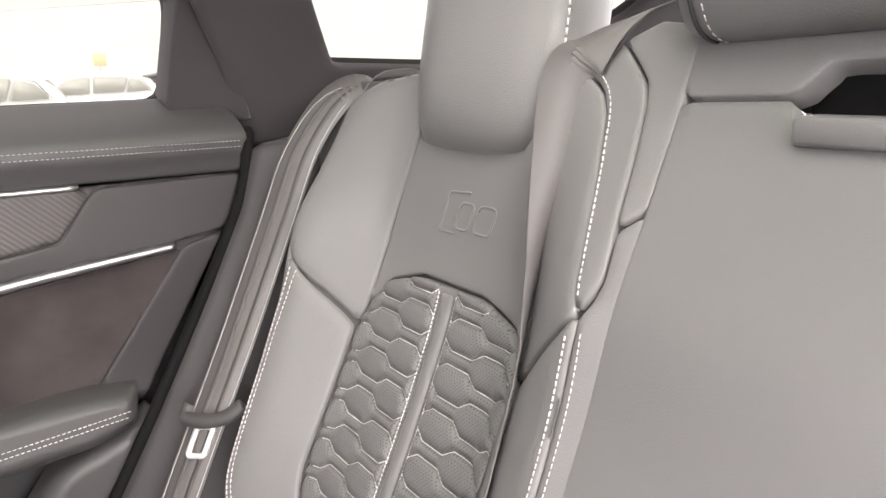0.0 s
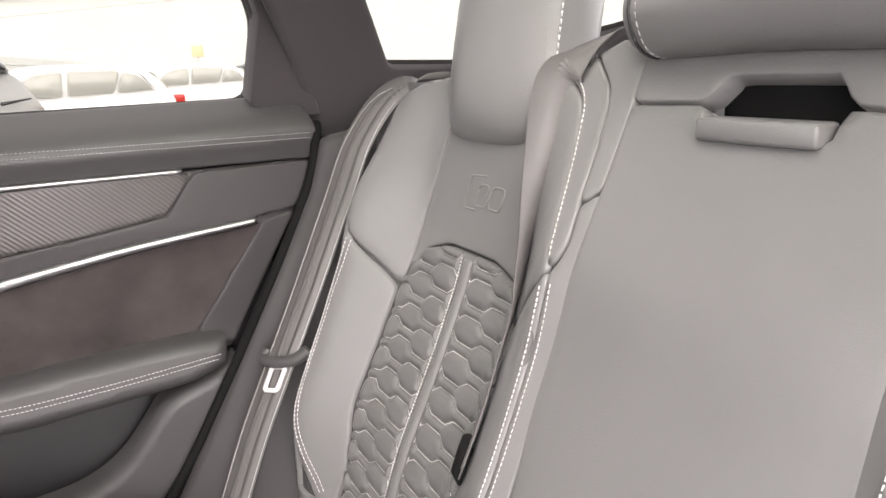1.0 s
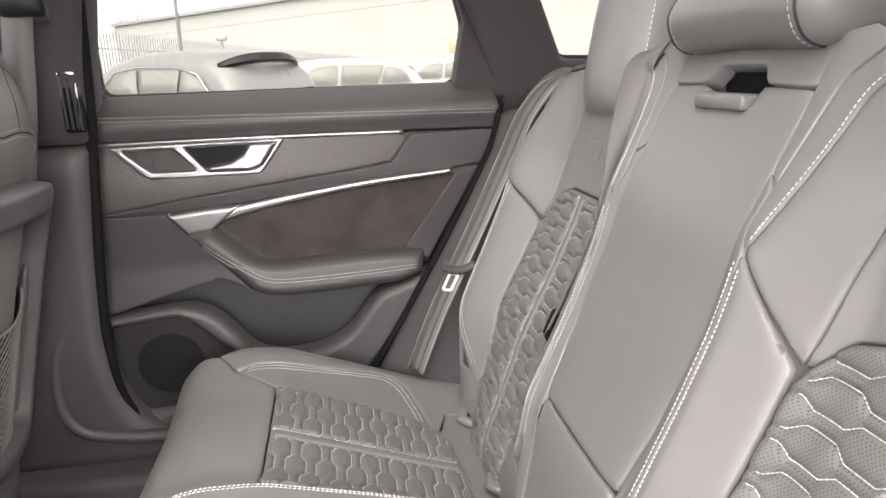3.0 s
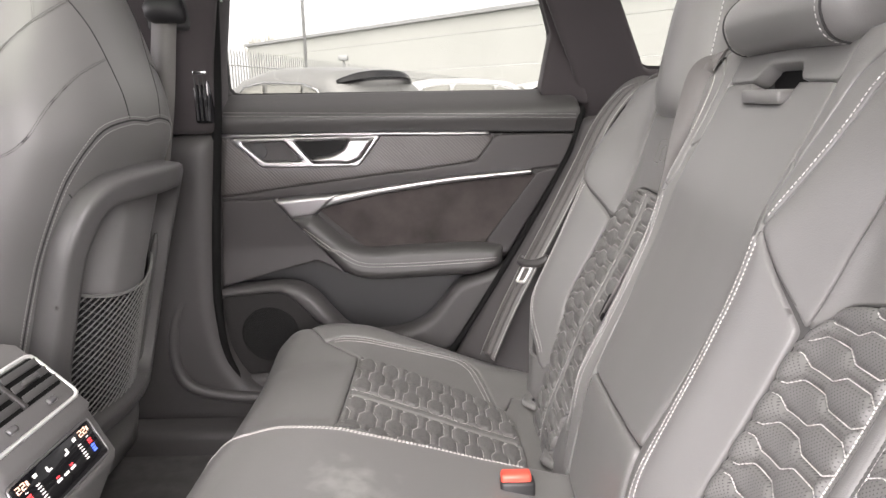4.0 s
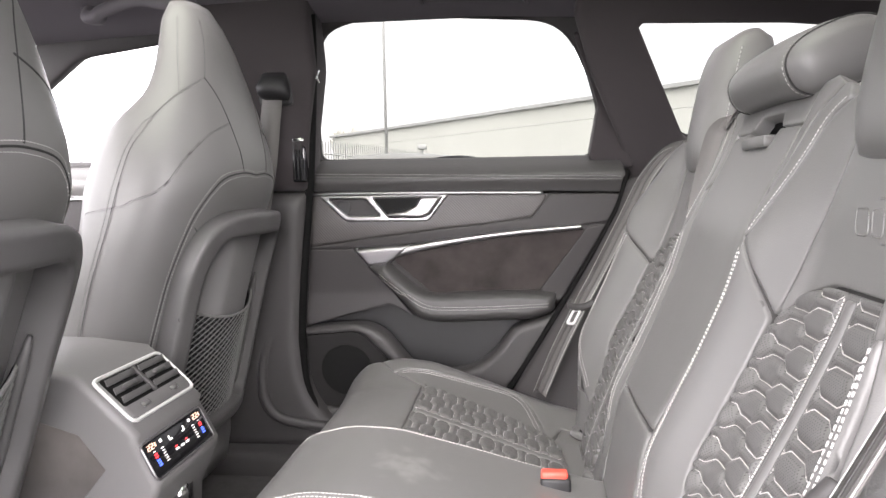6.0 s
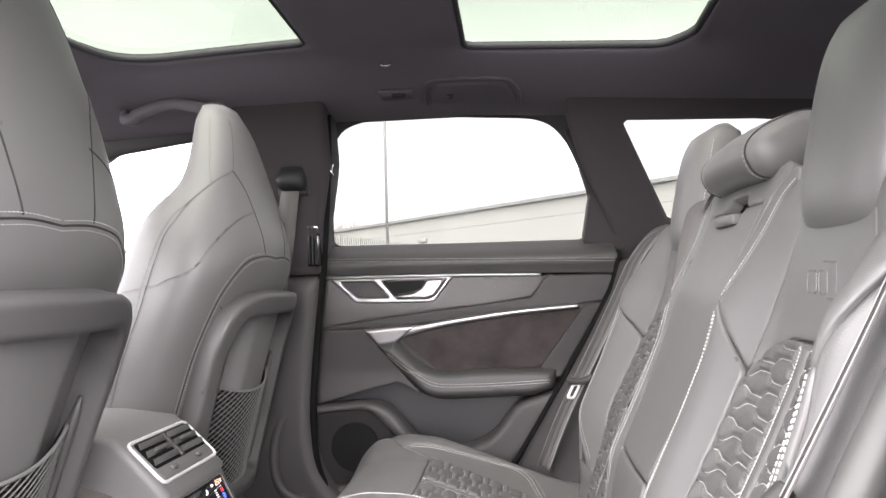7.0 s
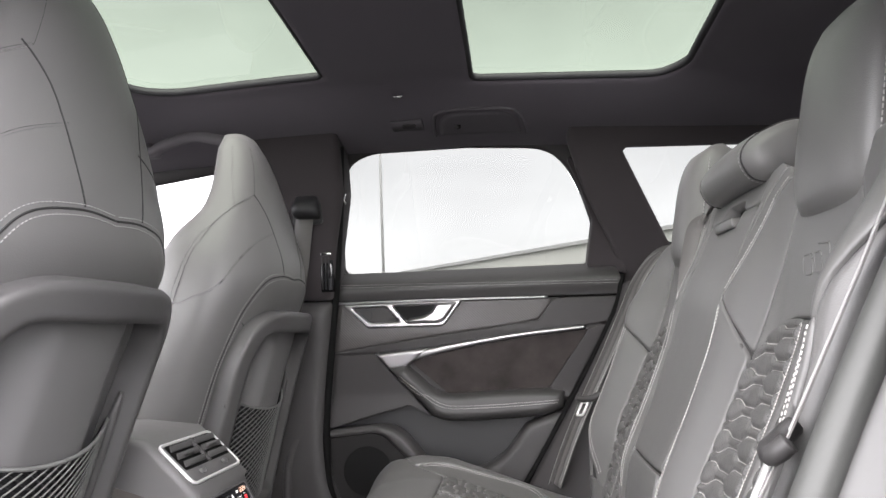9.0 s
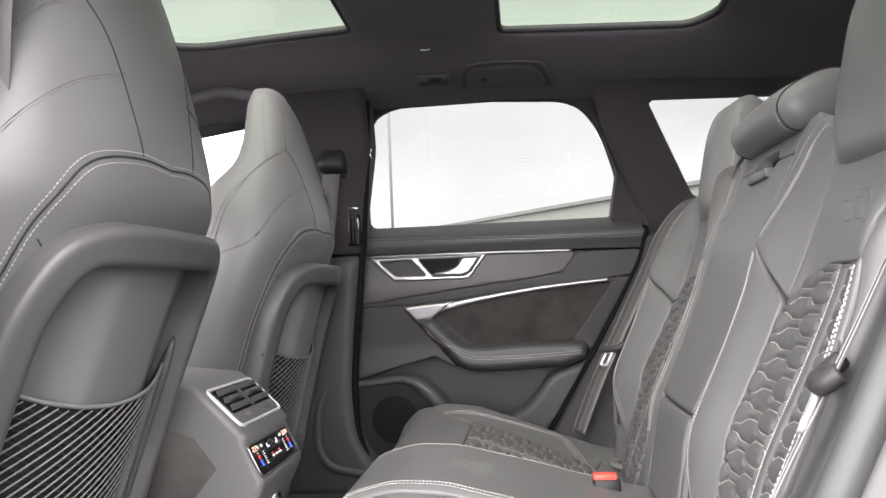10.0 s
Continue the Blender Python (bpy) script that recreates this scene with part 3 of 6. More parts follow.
    for q in ([(0.352, -0.010), (0.332, -0.010), (0.340, -0.035), (0.360, -0.035)], [(0.325, -0.010), (0.301, -0.010), (0.309, -0.035), (0.333, -0.035)]):
        ring = round_poly(q, 0.006)
        line_on(bm, surf, lift_e, F(ring + ring[:1]), 0.0026, 0.0008, 0.0025)
    part("emblem", bm, LEATHER, seat, label="embossed leather emblem")
    return seat


for s in (1, -1):
    rear_backrest(s)

# middle backrest
mid = empty("middle_car_seat", label="smooth dark leather middle backrest with a pull handle in its top", category="seat")
msurf = back_surf(-1)
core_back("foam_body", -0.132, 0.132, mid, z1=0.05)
padded("back_panel", [(-0.112, -0.300), (0.112, -0.300), (0.121, -0.24, 0.03), (0.132, -0.17, 0.03), (0.130, -0.08, 0.03), (0.128, 0.0, 0.03), (0.129, 0.082), (0.054, 0.084), (0.050, 0.063), (-0.050, 0.063), (-0.054, 0.084), (-0.129, 0.082), (-0.128, 0.0, 0.03), (-0.130, -0.08, 0.03), (-0.132, -0.17, 0.03), (-0.121, -0.24, 0.03)], msurf, mid, 0.014, 0.006)
padded("top_panel", [(-0.130, 0.086), (-0.056, 0.088), (-0.042, 0.106), (0.042, 0.106), (0.056, 0.088), (0.130, 0.086), (0.134, 0.15), (-0.134, 0.15)], msurf, mid, 0.010, 0.005)
padded("lower_panel", [(-0.110, -0.306), (0.110, -0.306), (0.112, -0.47), (-0.112, -0.47)], msurf, mid, 0.012, 0.006)
part("pull_handle", box((-0.010, -0.047, 0.0615), (0.014, 0.047, 0.0775), 0.003), LEATHER, mid)
# black box behind the handle gives the hollow its shade by colour
part("handle_recess_shade", box((0.035, -0.06, 0.03), (0.05, 0.06, 0.115), 0.002), BLACK, mid)

# ---- rear headrests ----
def headrest(name, cy, half, z0, z1, x0, deep, label, tilt=0.0, posts=True):
    hr = empty(name, label=label, category="headrest", group="rear headrests")
    secs = []
    n = 16
    for i in range(n + 1):
        t = i / n
        z = z0 + (z1 - z0) * t
        e = max(1 - abs(2 * t - 1) ** 3.6, 0.0) ** 0.5
        a = deep * (0.35 + 0.65 * e) if 0 < i < n else deep * 0.30
        b = half * (0.70 + 0.30 * e) if 0 < i < n else half * 0.72
        secs.append(((x0 + deep + tilt * t, cy, z), a, b * (1 - 0.08 * t), (1, 0, 0), (0, 1, 0), 2.9))
    part("cushion", loft(secs, 44), LEATHER, hr)
    st = bmesh.new()
    for s in (-1, 1):
        pts = []
        for i in range(2, n - 1):
            c, a, b, *_ = secs[i]
            pts.append(Vector((c[0] - a * 0.45, c[1] + s * (b * 0.985), c[2])))
        line = resample(pts, 0.0075)
        for p, q in zip(line, line[1:]):
            d = (Vector(q) - Vector(p)) * 0.65
            strip_mesh([Vector(p), Vector(p) + d / 2, Vector(p) + d], [Vector((-0.3, s, 0)).normalized()] * 3, 0.0016, 0.0012, st)
    tagged(part("stitching", st, THREAD, hr, label="pale grey stitching"), kind="stuff")
    for s in (-1, 1) if posts else ():
        part("post", tube([(x0 + deep, cy + s * half * 0.5, z0 - 0.06), (x0 + deep, cy + s * half * 0.5, z0 + 0.03)], 0.006), CHROME, hr)
    return hr


for s in (1, -1):
    headrest("rear_headrest", 0.352 * s, 0.103, 0.026, 0.282, -0.022, 0.054, "dark grey leather outer rear headrest with pale side stitching", 0.05)


def roll_headrest():
    """Low middle headrest: a flattened roll leaning back, with stitched end caps."""
    hr = empty("rear_headrest", label="low wide dark leather middle headrest with stitched end caps", category="headrest", group="rear headrests")
    lean = Vector((0.92, 0, 0.39)).normalized()
    thin = Vector((-0.39, 0, 0.92)).normalized()
    c = Vector((0.052, 0, 0.164))
    secs = []
    for t in np.linspace(-1, 1, 25):
        e = (1 - abs(t) ** 7) ** 0.5 if abs(t) < 1 else 0.0
        secs.append((c + Vector((0, 0.140 * t, 0.006 * (1 - t * t))), 0.066 * (0.62 + 0.38 * e), 0.042 * (0.55 + 0.45 * e), lean, thin, 2.5))
    part("cushion", loft(secs, 40), LEATHER, hr)
    st = bmesh.new()
    for s in (-1, 1):
        k = 2 if s < 0 else -3
        cc, a, b, *_ = secs[k]
        ring = []
        for q in np.linspace(0, 2 * math.pi, 90):
            ct, sn = math.cos(q), math.sin(q)
            ring.append(Vector(cc) + lean * a * math.copysign(abs(ct) ** 0.8, ct) * 1.004 + thin * b * math.copysign(abs(sn) ** 0.8, sn) * 1.004)
        part("end_seam", tube(ring[:-1], 0.0016, 5, closed=True), SEAM_SHADE, hr)
        line = resample([p - Vector((0, s * 0.008, 0)) for p in ring], 0.007)
        for p, q in zip(line, line[1:]):
            p, q = Vector(p), Vector(q)
            nr = (p - Vector(cc) - Vector((0, (p - Vector(cc)).y, 0))).normalized()
            d = (q - p) * 0.65
            strip_mesh([p, p + d / 2, p + d], [nr] * 3, 0.0015, 0.0016, st)
    tagged(part("stitching", st, THREAD, hr, label="pale grey stitching"), kind="stuff")
    return hr


roll_headrest()

# ---- the rear bench: cushions ----
C_X = [-0.700, -0.738, -0.748, -0.735, -0.695, -0.620, -0.540, -0.400, -0.326, -0.250, -0.150, -0.060]
C_Z = [-0.760, -0.640, -0.540, -0.475, -0.432, -0.417, -0.425, -0.475, -0.503, -0.529, -0.548, -0.556]
C_U = np.concatenate([[0], np.cumsum(np.hypot(np.diff(C_X), np.diff(C_Z)))])
UX = lambda x: float(np.interp(x, C_X[3:], C_U[3:]))
CY_T = [0.45, 0.52, 0.60, 0.64, 0.67, 0.70]
CY_H = [0.0, 0.010, 0.026, 0.018, -0.02, -0.08]


def seat_surf(u, y):
    """Cushion surface over (u along the seat from its front foot, y); the normal points up. The middle place stands higher."""
    x, z = soft(u, C_U, C_X, 0.02), soft(u, C_U, C_Z, 0.02)
    mid = np.interp(x, [-0.75, -0.60, -0.54, -0.40, -0.25, -0.06], [0.018, 0.026, 0.030, 0.046, 0.062, 0.060]) * np.clip((np.asarray(u) - 0.1) / 0.2, 0, 1)
    return np.stack([x, y, z + soft(np.abs(y), CY_T, CY_H, 0.012) + mid * soft(np.abs(y), [0, 0.136, 0.172, 0.215], [1, 1, 0.28, 0], 0.012)], 1)


def rear_cushion(side):
    seat = empty("rear_seat_cushion", label="dark grey leather rear seat cushion with quilted insert", category="seat", group="rear seat cushions")
    P = lambda pts: [(UX(x) if x > -0.73 else x + 0.75, side * y, *r) for x, y, *r in pts]
    comb("quilted_insert", round_poly(P([(-0.545, 0.158), (-0.545, 0.478), (-0.45, 0.476), (-0.33, 0.466), (-0.275, 0.445), (-0.250, 0.40), (-0.243, 0.30), (-0.243, 0.158)]), 0.008), seat_surf, 0, side * 0.320, PERF_SEAT, seat, pitch=0.0231, anchor=UX(-0.515))
    U0 = 0.02
    n = UX(-0.549)
    pts = [(U0, 0.156), (U0, 0.645), (0.22, 0.65), (0.30, 0.645), (UX(-0.66), 0.60), (UX(-0.622), 0.535), (n, 0.480), (n, 0.156)]
    padded("front_bolster", [(u, side * y) for u, y in pts], seat_surf, seat, 0.02, 0.008)
    padded("side_bolster", P([(-0.617, 0.532), (-0.543, 0.482), (-0.45, 0.480), (-0.33, 0.470), (-0.276, 0.450), (-0.284, 0.468), (-0.290, 0.50), (-0.312, 0.565), (-0.335, 0.590), (-0.37, 0.594), (-0.45, 0.572), (-0.53, 0.560), (-0.585, 0.556)]), seat_surf, seat, 0.012, 0.005, rounding=0.004,
           seams=[P([(-0.600, 0.540), (-0.582, 0.548), (-0.529, 0.552), (-0.47, 0.563), (-0.411, 0.574), (-0.363, 0.583), (-0.335, 0.579), (-0.316, 0.553), (-0.299, 0.50), (-0.291, 0.464)]), P([(-0.600, 0.531), (-0.58, 0.539), (-0.53, 0.543), (-0.47, 0.555), (-0.411, 0.566), (-0.367, 0.574), (-0.345, 0.570), (-0.325, 0.548), (-0.308, 0.496), (-0.299, 0.462)])])
    padded("outer_side", P([(-0.66, 0.604), (-0.620, 0.540), (-0.585, 0.560), (-0.53, 0.564), (-0.45, 0.576), (-0.37, 0.598), (-0.332, 0.594), (-0.308, 0.567), (-0.286, 0.50), (-0.279, 0.458), (-0.264, 0.448), (-0.244, 0.505), (-0.08, 0.505), (-0.08, 0.66), (-0.3, 0.67), (-0.55, 0.66)]), seat_surf, seat, 0.012, 0.005, rounding=0.004)
    padded("rear_panel", P([(-0.268, 0.447), (-0.247, 0.402), (-0.240, 0.30), (-0.240, 0.156), (-0.08, 0.156), (-0.08, 0.502), (-0.242, 0.502), (-0.258, 0.446)]), seat_surf, seat, 0.012, 0.004, rounding=0.004)
    # child-seat anchor covers
    for x, y in ((-0.175, 0.536), (-0.168, 0.311)):
        am = pose(x, side * y, -0.535, 9 * side, 5, 61 * side) @ Matrix.Diagonal((1.4, 1.25, 1, 1))
        slot = part("anchor_slot", prism(round_poly([(-0.056, -0.022), (0.056, -0.024), (0.056, 0.020), (-0.050, 0.018)], 0.018), 0.012, am @ Matrix.Translation((-0.006, 0, 0.000)), 0.008, 4), LEATHER, seat, label="leather-trimmed child-seat anchor slot")
        # thin black plate in place of an opening: its shade is colour only
        part("slot_mouth_shade", prism(round_poly([(-0.046, -0.008), (0.05, -0.010), (0.05, 0.008), (-0.042, 0.006)], 0.007), 0.002, am @ Matrix.Translation((-0.006, -0.004, 0.0112)), 0.0005), BLACK, slot)
        part("slot_piping", tube([am @ Vector((u - 0.006, v - 0.004, 0.0125)) for u, v in resample(round_poly([(-0.048, -0.011), (0.05, -0.013), (0.05, 0.011), (-0.044, 0.009)], 0.008), 0.006, True)], 0.0016, 5, closed=True), LEATHER, slot)
        part("anchor_bar", tube([am @ Vector((-0.018, -0.004, 0.0128)), am @ Vector((0.004, -0.004, 0.0136))], 0.003, 6), DARK, slot)
    return seat


for s in (1, -1):
    rear_cushion(s)
mc = empty("middle_seat_cushion", label="plain dark leather middle seat cushion with pale scuffs", category="seat")
padded("cushion_panel", [(0.02, -0.151), (0.02, 0.151), (UX(-0.08), 0.151), (UX(-0.08), -0.151)], seat_surf, mc, 0.02, 0.008, material=SCUFFED,
       seams=[[(0.28, y), (0.36, y), (0.45, y), (UX(-0.26), y)] for y in (0.1365, 0.129, -0.1365, -0.129)])
part("foam_body", box((-0.70, -0.63, -0.78), (-0.05, 0.63, -0.595), 0.02), DARK, mc)

# ---- body: sides, doors, roof ----
def side_surf(side, depth):
    """A side wall: (u, z) with u = x on the right side and -x on the left; depth(x, z) is the distance from the car's middle. The normal points inwards."""
    def f(u, z):
        x = u * side
        return np.stack([x, side * depth(x, z), z], 1)
    return f, lambda pts: [(side * p[0], *p[1:]) for p in pts]


D_Z = [-0.70, -0.60, -0.45, -0.33, -0.25, -0.13, -0.08, 0.0, 0.012, 0.030, 0.045, 0.060, 0.075, 0.088, 0.12]
D_Y = [0.745, 0.742, 0.735, 0.728, 0.735, 0.722, 0.716, 0.716, 0.712, 0.702, 0.703, 0.720, 0.752, 0.782, 0.80]
door_depth = lambda x, z: soft(z, D_Z, D_Y, 0.006)
frame_depth = lambda x, z: 0.78 - 0.27 * (np.asarray(z) - 0.08) + 0 * np.asarray(x)
WINDOW = [(-0.848, 0.086), (-0.838, 0.30), (-0.812, 0.392, 0.05), (-0.735, 0.419, 0.05), (-0.50, 0.418), (-0.262, 0.402, 0.05), (-0.205, 0.36, 0.05), (-0.163, 0.27), (-0.138, 0.19), (-0.153, 0.080)]


def rear_door(side):
    door = empty("door_1", label="closed rear car door with leather, suede, woven trim and aluminium strips", category="car door", kind="structure")
    surf, F = side_surf(side, door_depth)
    fs, _ = side_surf(side, frame_depth)
    line = round_poly(F(WINDOW), 0.02)
    bm, _ = sheet(round_poly(F([(-0.885, 0.05), (-0.882, 0.33), (-0.855, 0.42), (-0.78, 0.465), (-0.25, 0.45), (-0.165, 0.41), (-0.105, 0.27), (-0.085, 0.15), (-0.085, 0.05)]), 0.03), fs, 0.012, 0.006, 0.012, 0.03, None, [line])
    part("window_frame", bm, TRIM, door)
    bm, _ = sheet(round_poly(F([(x, z) for x, z, *_ in [(-0.86, 0.06), (-0.855, 0.43), (-0.24, 0.43), (-0.13, 0.2), (-0.14, 0.06)]]), 0.02), side_surf(side, lambda x, z: frame_depth(x, z) + 0.012)[0], 0.001, 0.0, 0.06, 0)
    pane = part("pane", bm, PANE, door)
    pane.visible_shadow = False
    bm, _ = sheet(round_poly(F([(-0.159, 0.079), (-0.136, 0.058), (-0.05, 0.056), (-0.075, 0.13), (-0.115, 0.21), (-0.150, 0.28), (-0.19, 0.37), (-0.202, 0.362), (-0.166, 0.275), (-0.140, 0.20)]), 0.003), side_surf(side, lambda x, z: frame_depth(x, z) - 0.034)[0], 0.004, 0.003, 0.008, 0.045)
    part("corner_cover", bm, PILLAR, door)
    bm, sh_h = sheet(round_poly(F([(-0.868, 0.090), (-0.868, 0.008), (-0.55, 0.006), (-0.25, 0.0), (-0.085, -0.004), (-0.076, 0.032), (-0.082, 0.070), (-0.145, 0.088)]), 0.004), surf, 0.005, 0.003, 0.006, 0.02, lambda uv, d: -0.0012 * np.exp(-((uv[:, 1] - 0.049 + 0.0228 * (uv[:, 0] * side + 0.868)) / 0.003) ** 2))
    shoulder = part("shoulder", bm, DOOR_LEATHER, door)
    st = bmesh.new()
    for dz in (0.0032, -0.0032):
        dashes(st, surf, sh_h, F([(-0.86, 0.049 + dz), (-0.085, 0.0312 + dz)]), 0.003, 0.002, 0.0009, 0.0006)
    tagged(part("stitching", st, GREY_THREAD, shoulder, label="pale grey double stitching"), kind="stuff")
    core, _ = sheet(F([(-0.876, 0.004), (-0.086, -0.006), (-0.118, -0.08), (-0.235, -0.28), (-0.56, -0.27), (-0.66, -0.272), (-0.76, -0.295), (-0.89, -0.335)]), side_surf(side, lambda x, z: door_depth(x, z) + 0.0035)[0], 0.004, 0.0, 0.02, 0.01)
    part("door_core", core, TRIM, door)
    inlay = [(-0.868, 0.001), (-0.268, -0.006), (-0.263, -0.012), (-0.300, -0.060), (-0.40, -0.074), (-0.56, -0.091), (-0.72, -0.110), (-0.872, -0.130)]
    padded("woven_inlay", F(inlay), surf, door, 0.006, 0.0035, 0.012, CARBON, 0.006)
    padded("middle_trim", F([(-0.257, -0.008), (-0.086, -0.008), (-0.112, -0.072), (-0.178, -0.082), (-0.35, -0.094), (-0.52, -0.116), (-0.65, -0.128), (-0.742, -0.134), (-0.872, -0.136), (-0.72, -0.113), (-0.56, -0.094), (-0.40, -0.077), (-0.298, -0.064)]), surf, door, 0.006, 0.003, 0.01, TRIM, 0.004)
    padded("suede_insert", F([(-0.655, -0.160), (-0.52, -0.134), (-0.35, -0.110), (-0.170, -0.094), (-0.283, -0.246), (-0.40, -0.252), (-0.55, -0.256)]), surf, door, 0.006, 0.003, 0.012, SUEDE, 0.004)
    padded("rear_edge_trim", F([(-0.166, -0.090), (-0.118, -0.080), (-0.232, -0.275), (-0.275, -0.262), (-0.280, -0.246)]), surf, door, 0.008, 0.004, 0.01, TRIM, 0.004)
    arm, hgt = sheet(round_poly(F([(-0.716, -0.176, 0.006), (-0.664, -0.168, 0.006), (-0.588, -0.238, 0.03), (-0.548, -0.254, 0.03), (-0.47, -0.248), (-0.30, -0.244), (-0.240, -0.252, 0.006), (-0.246, -0.300, 0.01), (-0.30, -0.318), (-0.54, -0.328, 0.03), (-0.592, -0.316, 0.03)]), 0.012), surf, 0.018, 0.040, 0.006, 0.02)
    a = part("armrest", arm, DOOR_LEATHER, door)
    st = bmesh.new()
    for dz in (0.0, 0.0075):
        dashes(st, surf, hgt, [tuple(p) for p in smooth_line(F([(x + dz * 0.45, z + dz * 0.9) for x, z in ((-0.684, -0.202), (-0.640, -0.238), (-0.600, -0.270), (-0.565, -0.288), (-0.52, -0.293), (-0.40, -0.291), (-0.258, -0.284))]), 6)], 0.0035, 0.002, 0.0012)
    tagged(part("stitching", st, THREAD, a, label="pale grey stitching"), kind="stuff")
    padded("front_panel", F([(-0.876, -0.140), (-0.742, -0.140), (-0.715, -0.186), (-0.60, -0.312), (-0.66, -0.28), (-0.76, -0.303), (-0.89, -0.340)]), surf, door, 0.006, 0.003, 0.012, TRIM, 0.004)
    padded("pocket_back", F([(-0.895, -0.335), (-0.76, -0.300), (-0.66, -0.276), (-0.54, -0.325), (-0.24, -0.30), (-0.30, -0.50), (-0.70, -0.52)]), side_surf(side, lambda x, z: door_depth(x, z) + 0.075)[0], door, 0.02, 0.01, 0.015, TRIM, 0.01)
    grille = [(-0.892, -0.362, 0.02), (-0.742, -0.350, 0.03), (-0.640, -0.456, 0.02), (-0.640, -0.538, 0.03), (-0.860, -0.552, 0.03), (-0.888, -0.50, 0.03)]
    low = [(-0.912, -0.345, 0.02), (-0.735, -0.326, 0.03), (-0.680, -0.348, 0.03), (-0.605, -0.442, 0.03), (-0.56, -0.459, 0.03), (-0.47, -0.452, 0.04), (-0.41, -0.420, 0.04), (-0.345, -0.335, 0.02), (-0.246, -0.302), (-0.225, -0.285), (-0.262, -0.352), (-0.33, -0.46), (-0.42, -0.56, 0.06), (-0.60, -0.62), (-0.84, -0.620, 0.08), (-0.915, -0.52, 0.08)]
    bm, _ = sheet(round_poly(F(low), 0.012), surf, 0.014, 0.022, 0.007, 0.03, None, [round_poly(F(grille), 0.02)])
    part("lower_trim", bm, HARD, door)
    sp = padded("speaker_grille", F(grille), side_surf(side, lambda x, z: door_depth(x, z) - 0.010)[0], door, 0.004, 0.002, 0.015, mat("grille_black", (0.013, 0.012, 0.012), 0.7, spec=0.2, extra=dots((0, 2), 0.003, 0.0008)), 0.02)
    ring = [(-0.780 + 0.067 * math.cos(t), -0.452 + 0.067 * math.sin(t)) for t in np.linspace(0, 2 * math.pi, 40)[:-1]]
    bm, _ = sheet(F(ring), side_surf(side, lambda x, z: door_depth(x, z) - 0.0112)[0], 0.002, 0.0006, 0.012, 0.004)
    part("speaker_mesh", bm, mat("speaker_mesh", (0.003, 0.003, 0.003), 0.9, spec=0.1, extra=dots((0, 2), 0.003, 0.001)), sp)
    # strips of aluminium
    W = lambda pts: [(side * x, z, w) for x, z, w in pts]
    part("upper_strip", taper_strip(bmesh.new(), surf, W([(-0.868, 0.004, 0.007), (-0.55, 0.003, 0.007), (-0.272, -0.002, 0.007)]), 0.007), ALU, door)
    bm = taper_strip(bmesh.new(), surf, W([(-0.178, -0.086, 0.010), (-0.35, -0.100, 0.012), (-0.50, -0.120, 0.015), (-0.60, -0.138, 0.020), (-0.665, -0.152, 0.028), (-0.690, -0.156, 0.030)]), 0.011, 90)
    pull = part("pull_strip", bm, ALU, door)
    bm, _ = sheet(round_poly(F([(-0.752, -0.137), (-0.66, -0.128), (-0.60, -0.126), (-0.64, -0.160), (-0.664, -0.178), (-0.714, -0.184)]), 0.006), surf, 0.010, 0.015, 0.003, 0.01)
    part("pull_leaf", bm, ALU, pull)
    # release lever and its bezel
    outer = [(-0.835, 0.000), (-0.768, -0.067), (-0.556, -0.069), (-0.502, 0.000)]
    gaps = [[(-0.808, -0.011), (-0.716, -0.011), (-0.678, -0.053), (-0.760, -0.053)], [(-0.695, -0.009), (-0.524, -0.009), (-0.564, -0.057), (-0.656, -0.057)]]
    bm, _ = sheet(round_poly(F(outer), 0.010), surf, 0.0030, 0.010, 0.003, 0.006, None, [round_poly(F(q), 0.006) for q in gaps])
    lever = part("lever_bezel", bm, ALU, door)
    padded("tweeter_panel", F([(-0.812, -0.009), (-0.712, -0.009), (-0.672, -0.055), (-0.762, -0.055)]), surf, lever, 0.004, 0.005, 0.01, TRIM, 0.006)
    # recess is nearly flat; near-black colour paints its shade
    padded("lever_recess", F([(-0.70, -0.009), (-0.520, -0.009), (-0.562, -0.057), (-0.658, -0.057)]), surf, lever, 0.004, 0.0045, 0.01, mat("recess_shade", (0.005, 0.005, 0.005), 0.7, spec=0.2), 0.004)
    eye = [(-0.772 + 0.018 * math.cos(t), -0.031 + 0.018 * math.sin(t)) for t in np.linspace(0, 2 * math.pi, 25)[:-1]]
    bm, _ = sheet(F(eye), side_surf(side, lambda x, z: door_depth(x, z) - 0.0024)[0], 0.002, 0.0006, 0.006, 0.002)
    part("tweeter_mesh", bm, DARK, lever)
    bm, _ = sheet(round_poly(F([(-0.655, -0.045), (-0.612, -0.039), (-0.590, -0.028), (-0.574, -0.004), (-0.514, -0.004), (-0.550, -0.054), (-0.575, -0.063), (-0.657, -0.060)]), 0.006), surf, 0.008, 0.022, 0.0028, 0.0)
    part("release_lever", bm, ALU, lever)
    return door


rear_door(1)
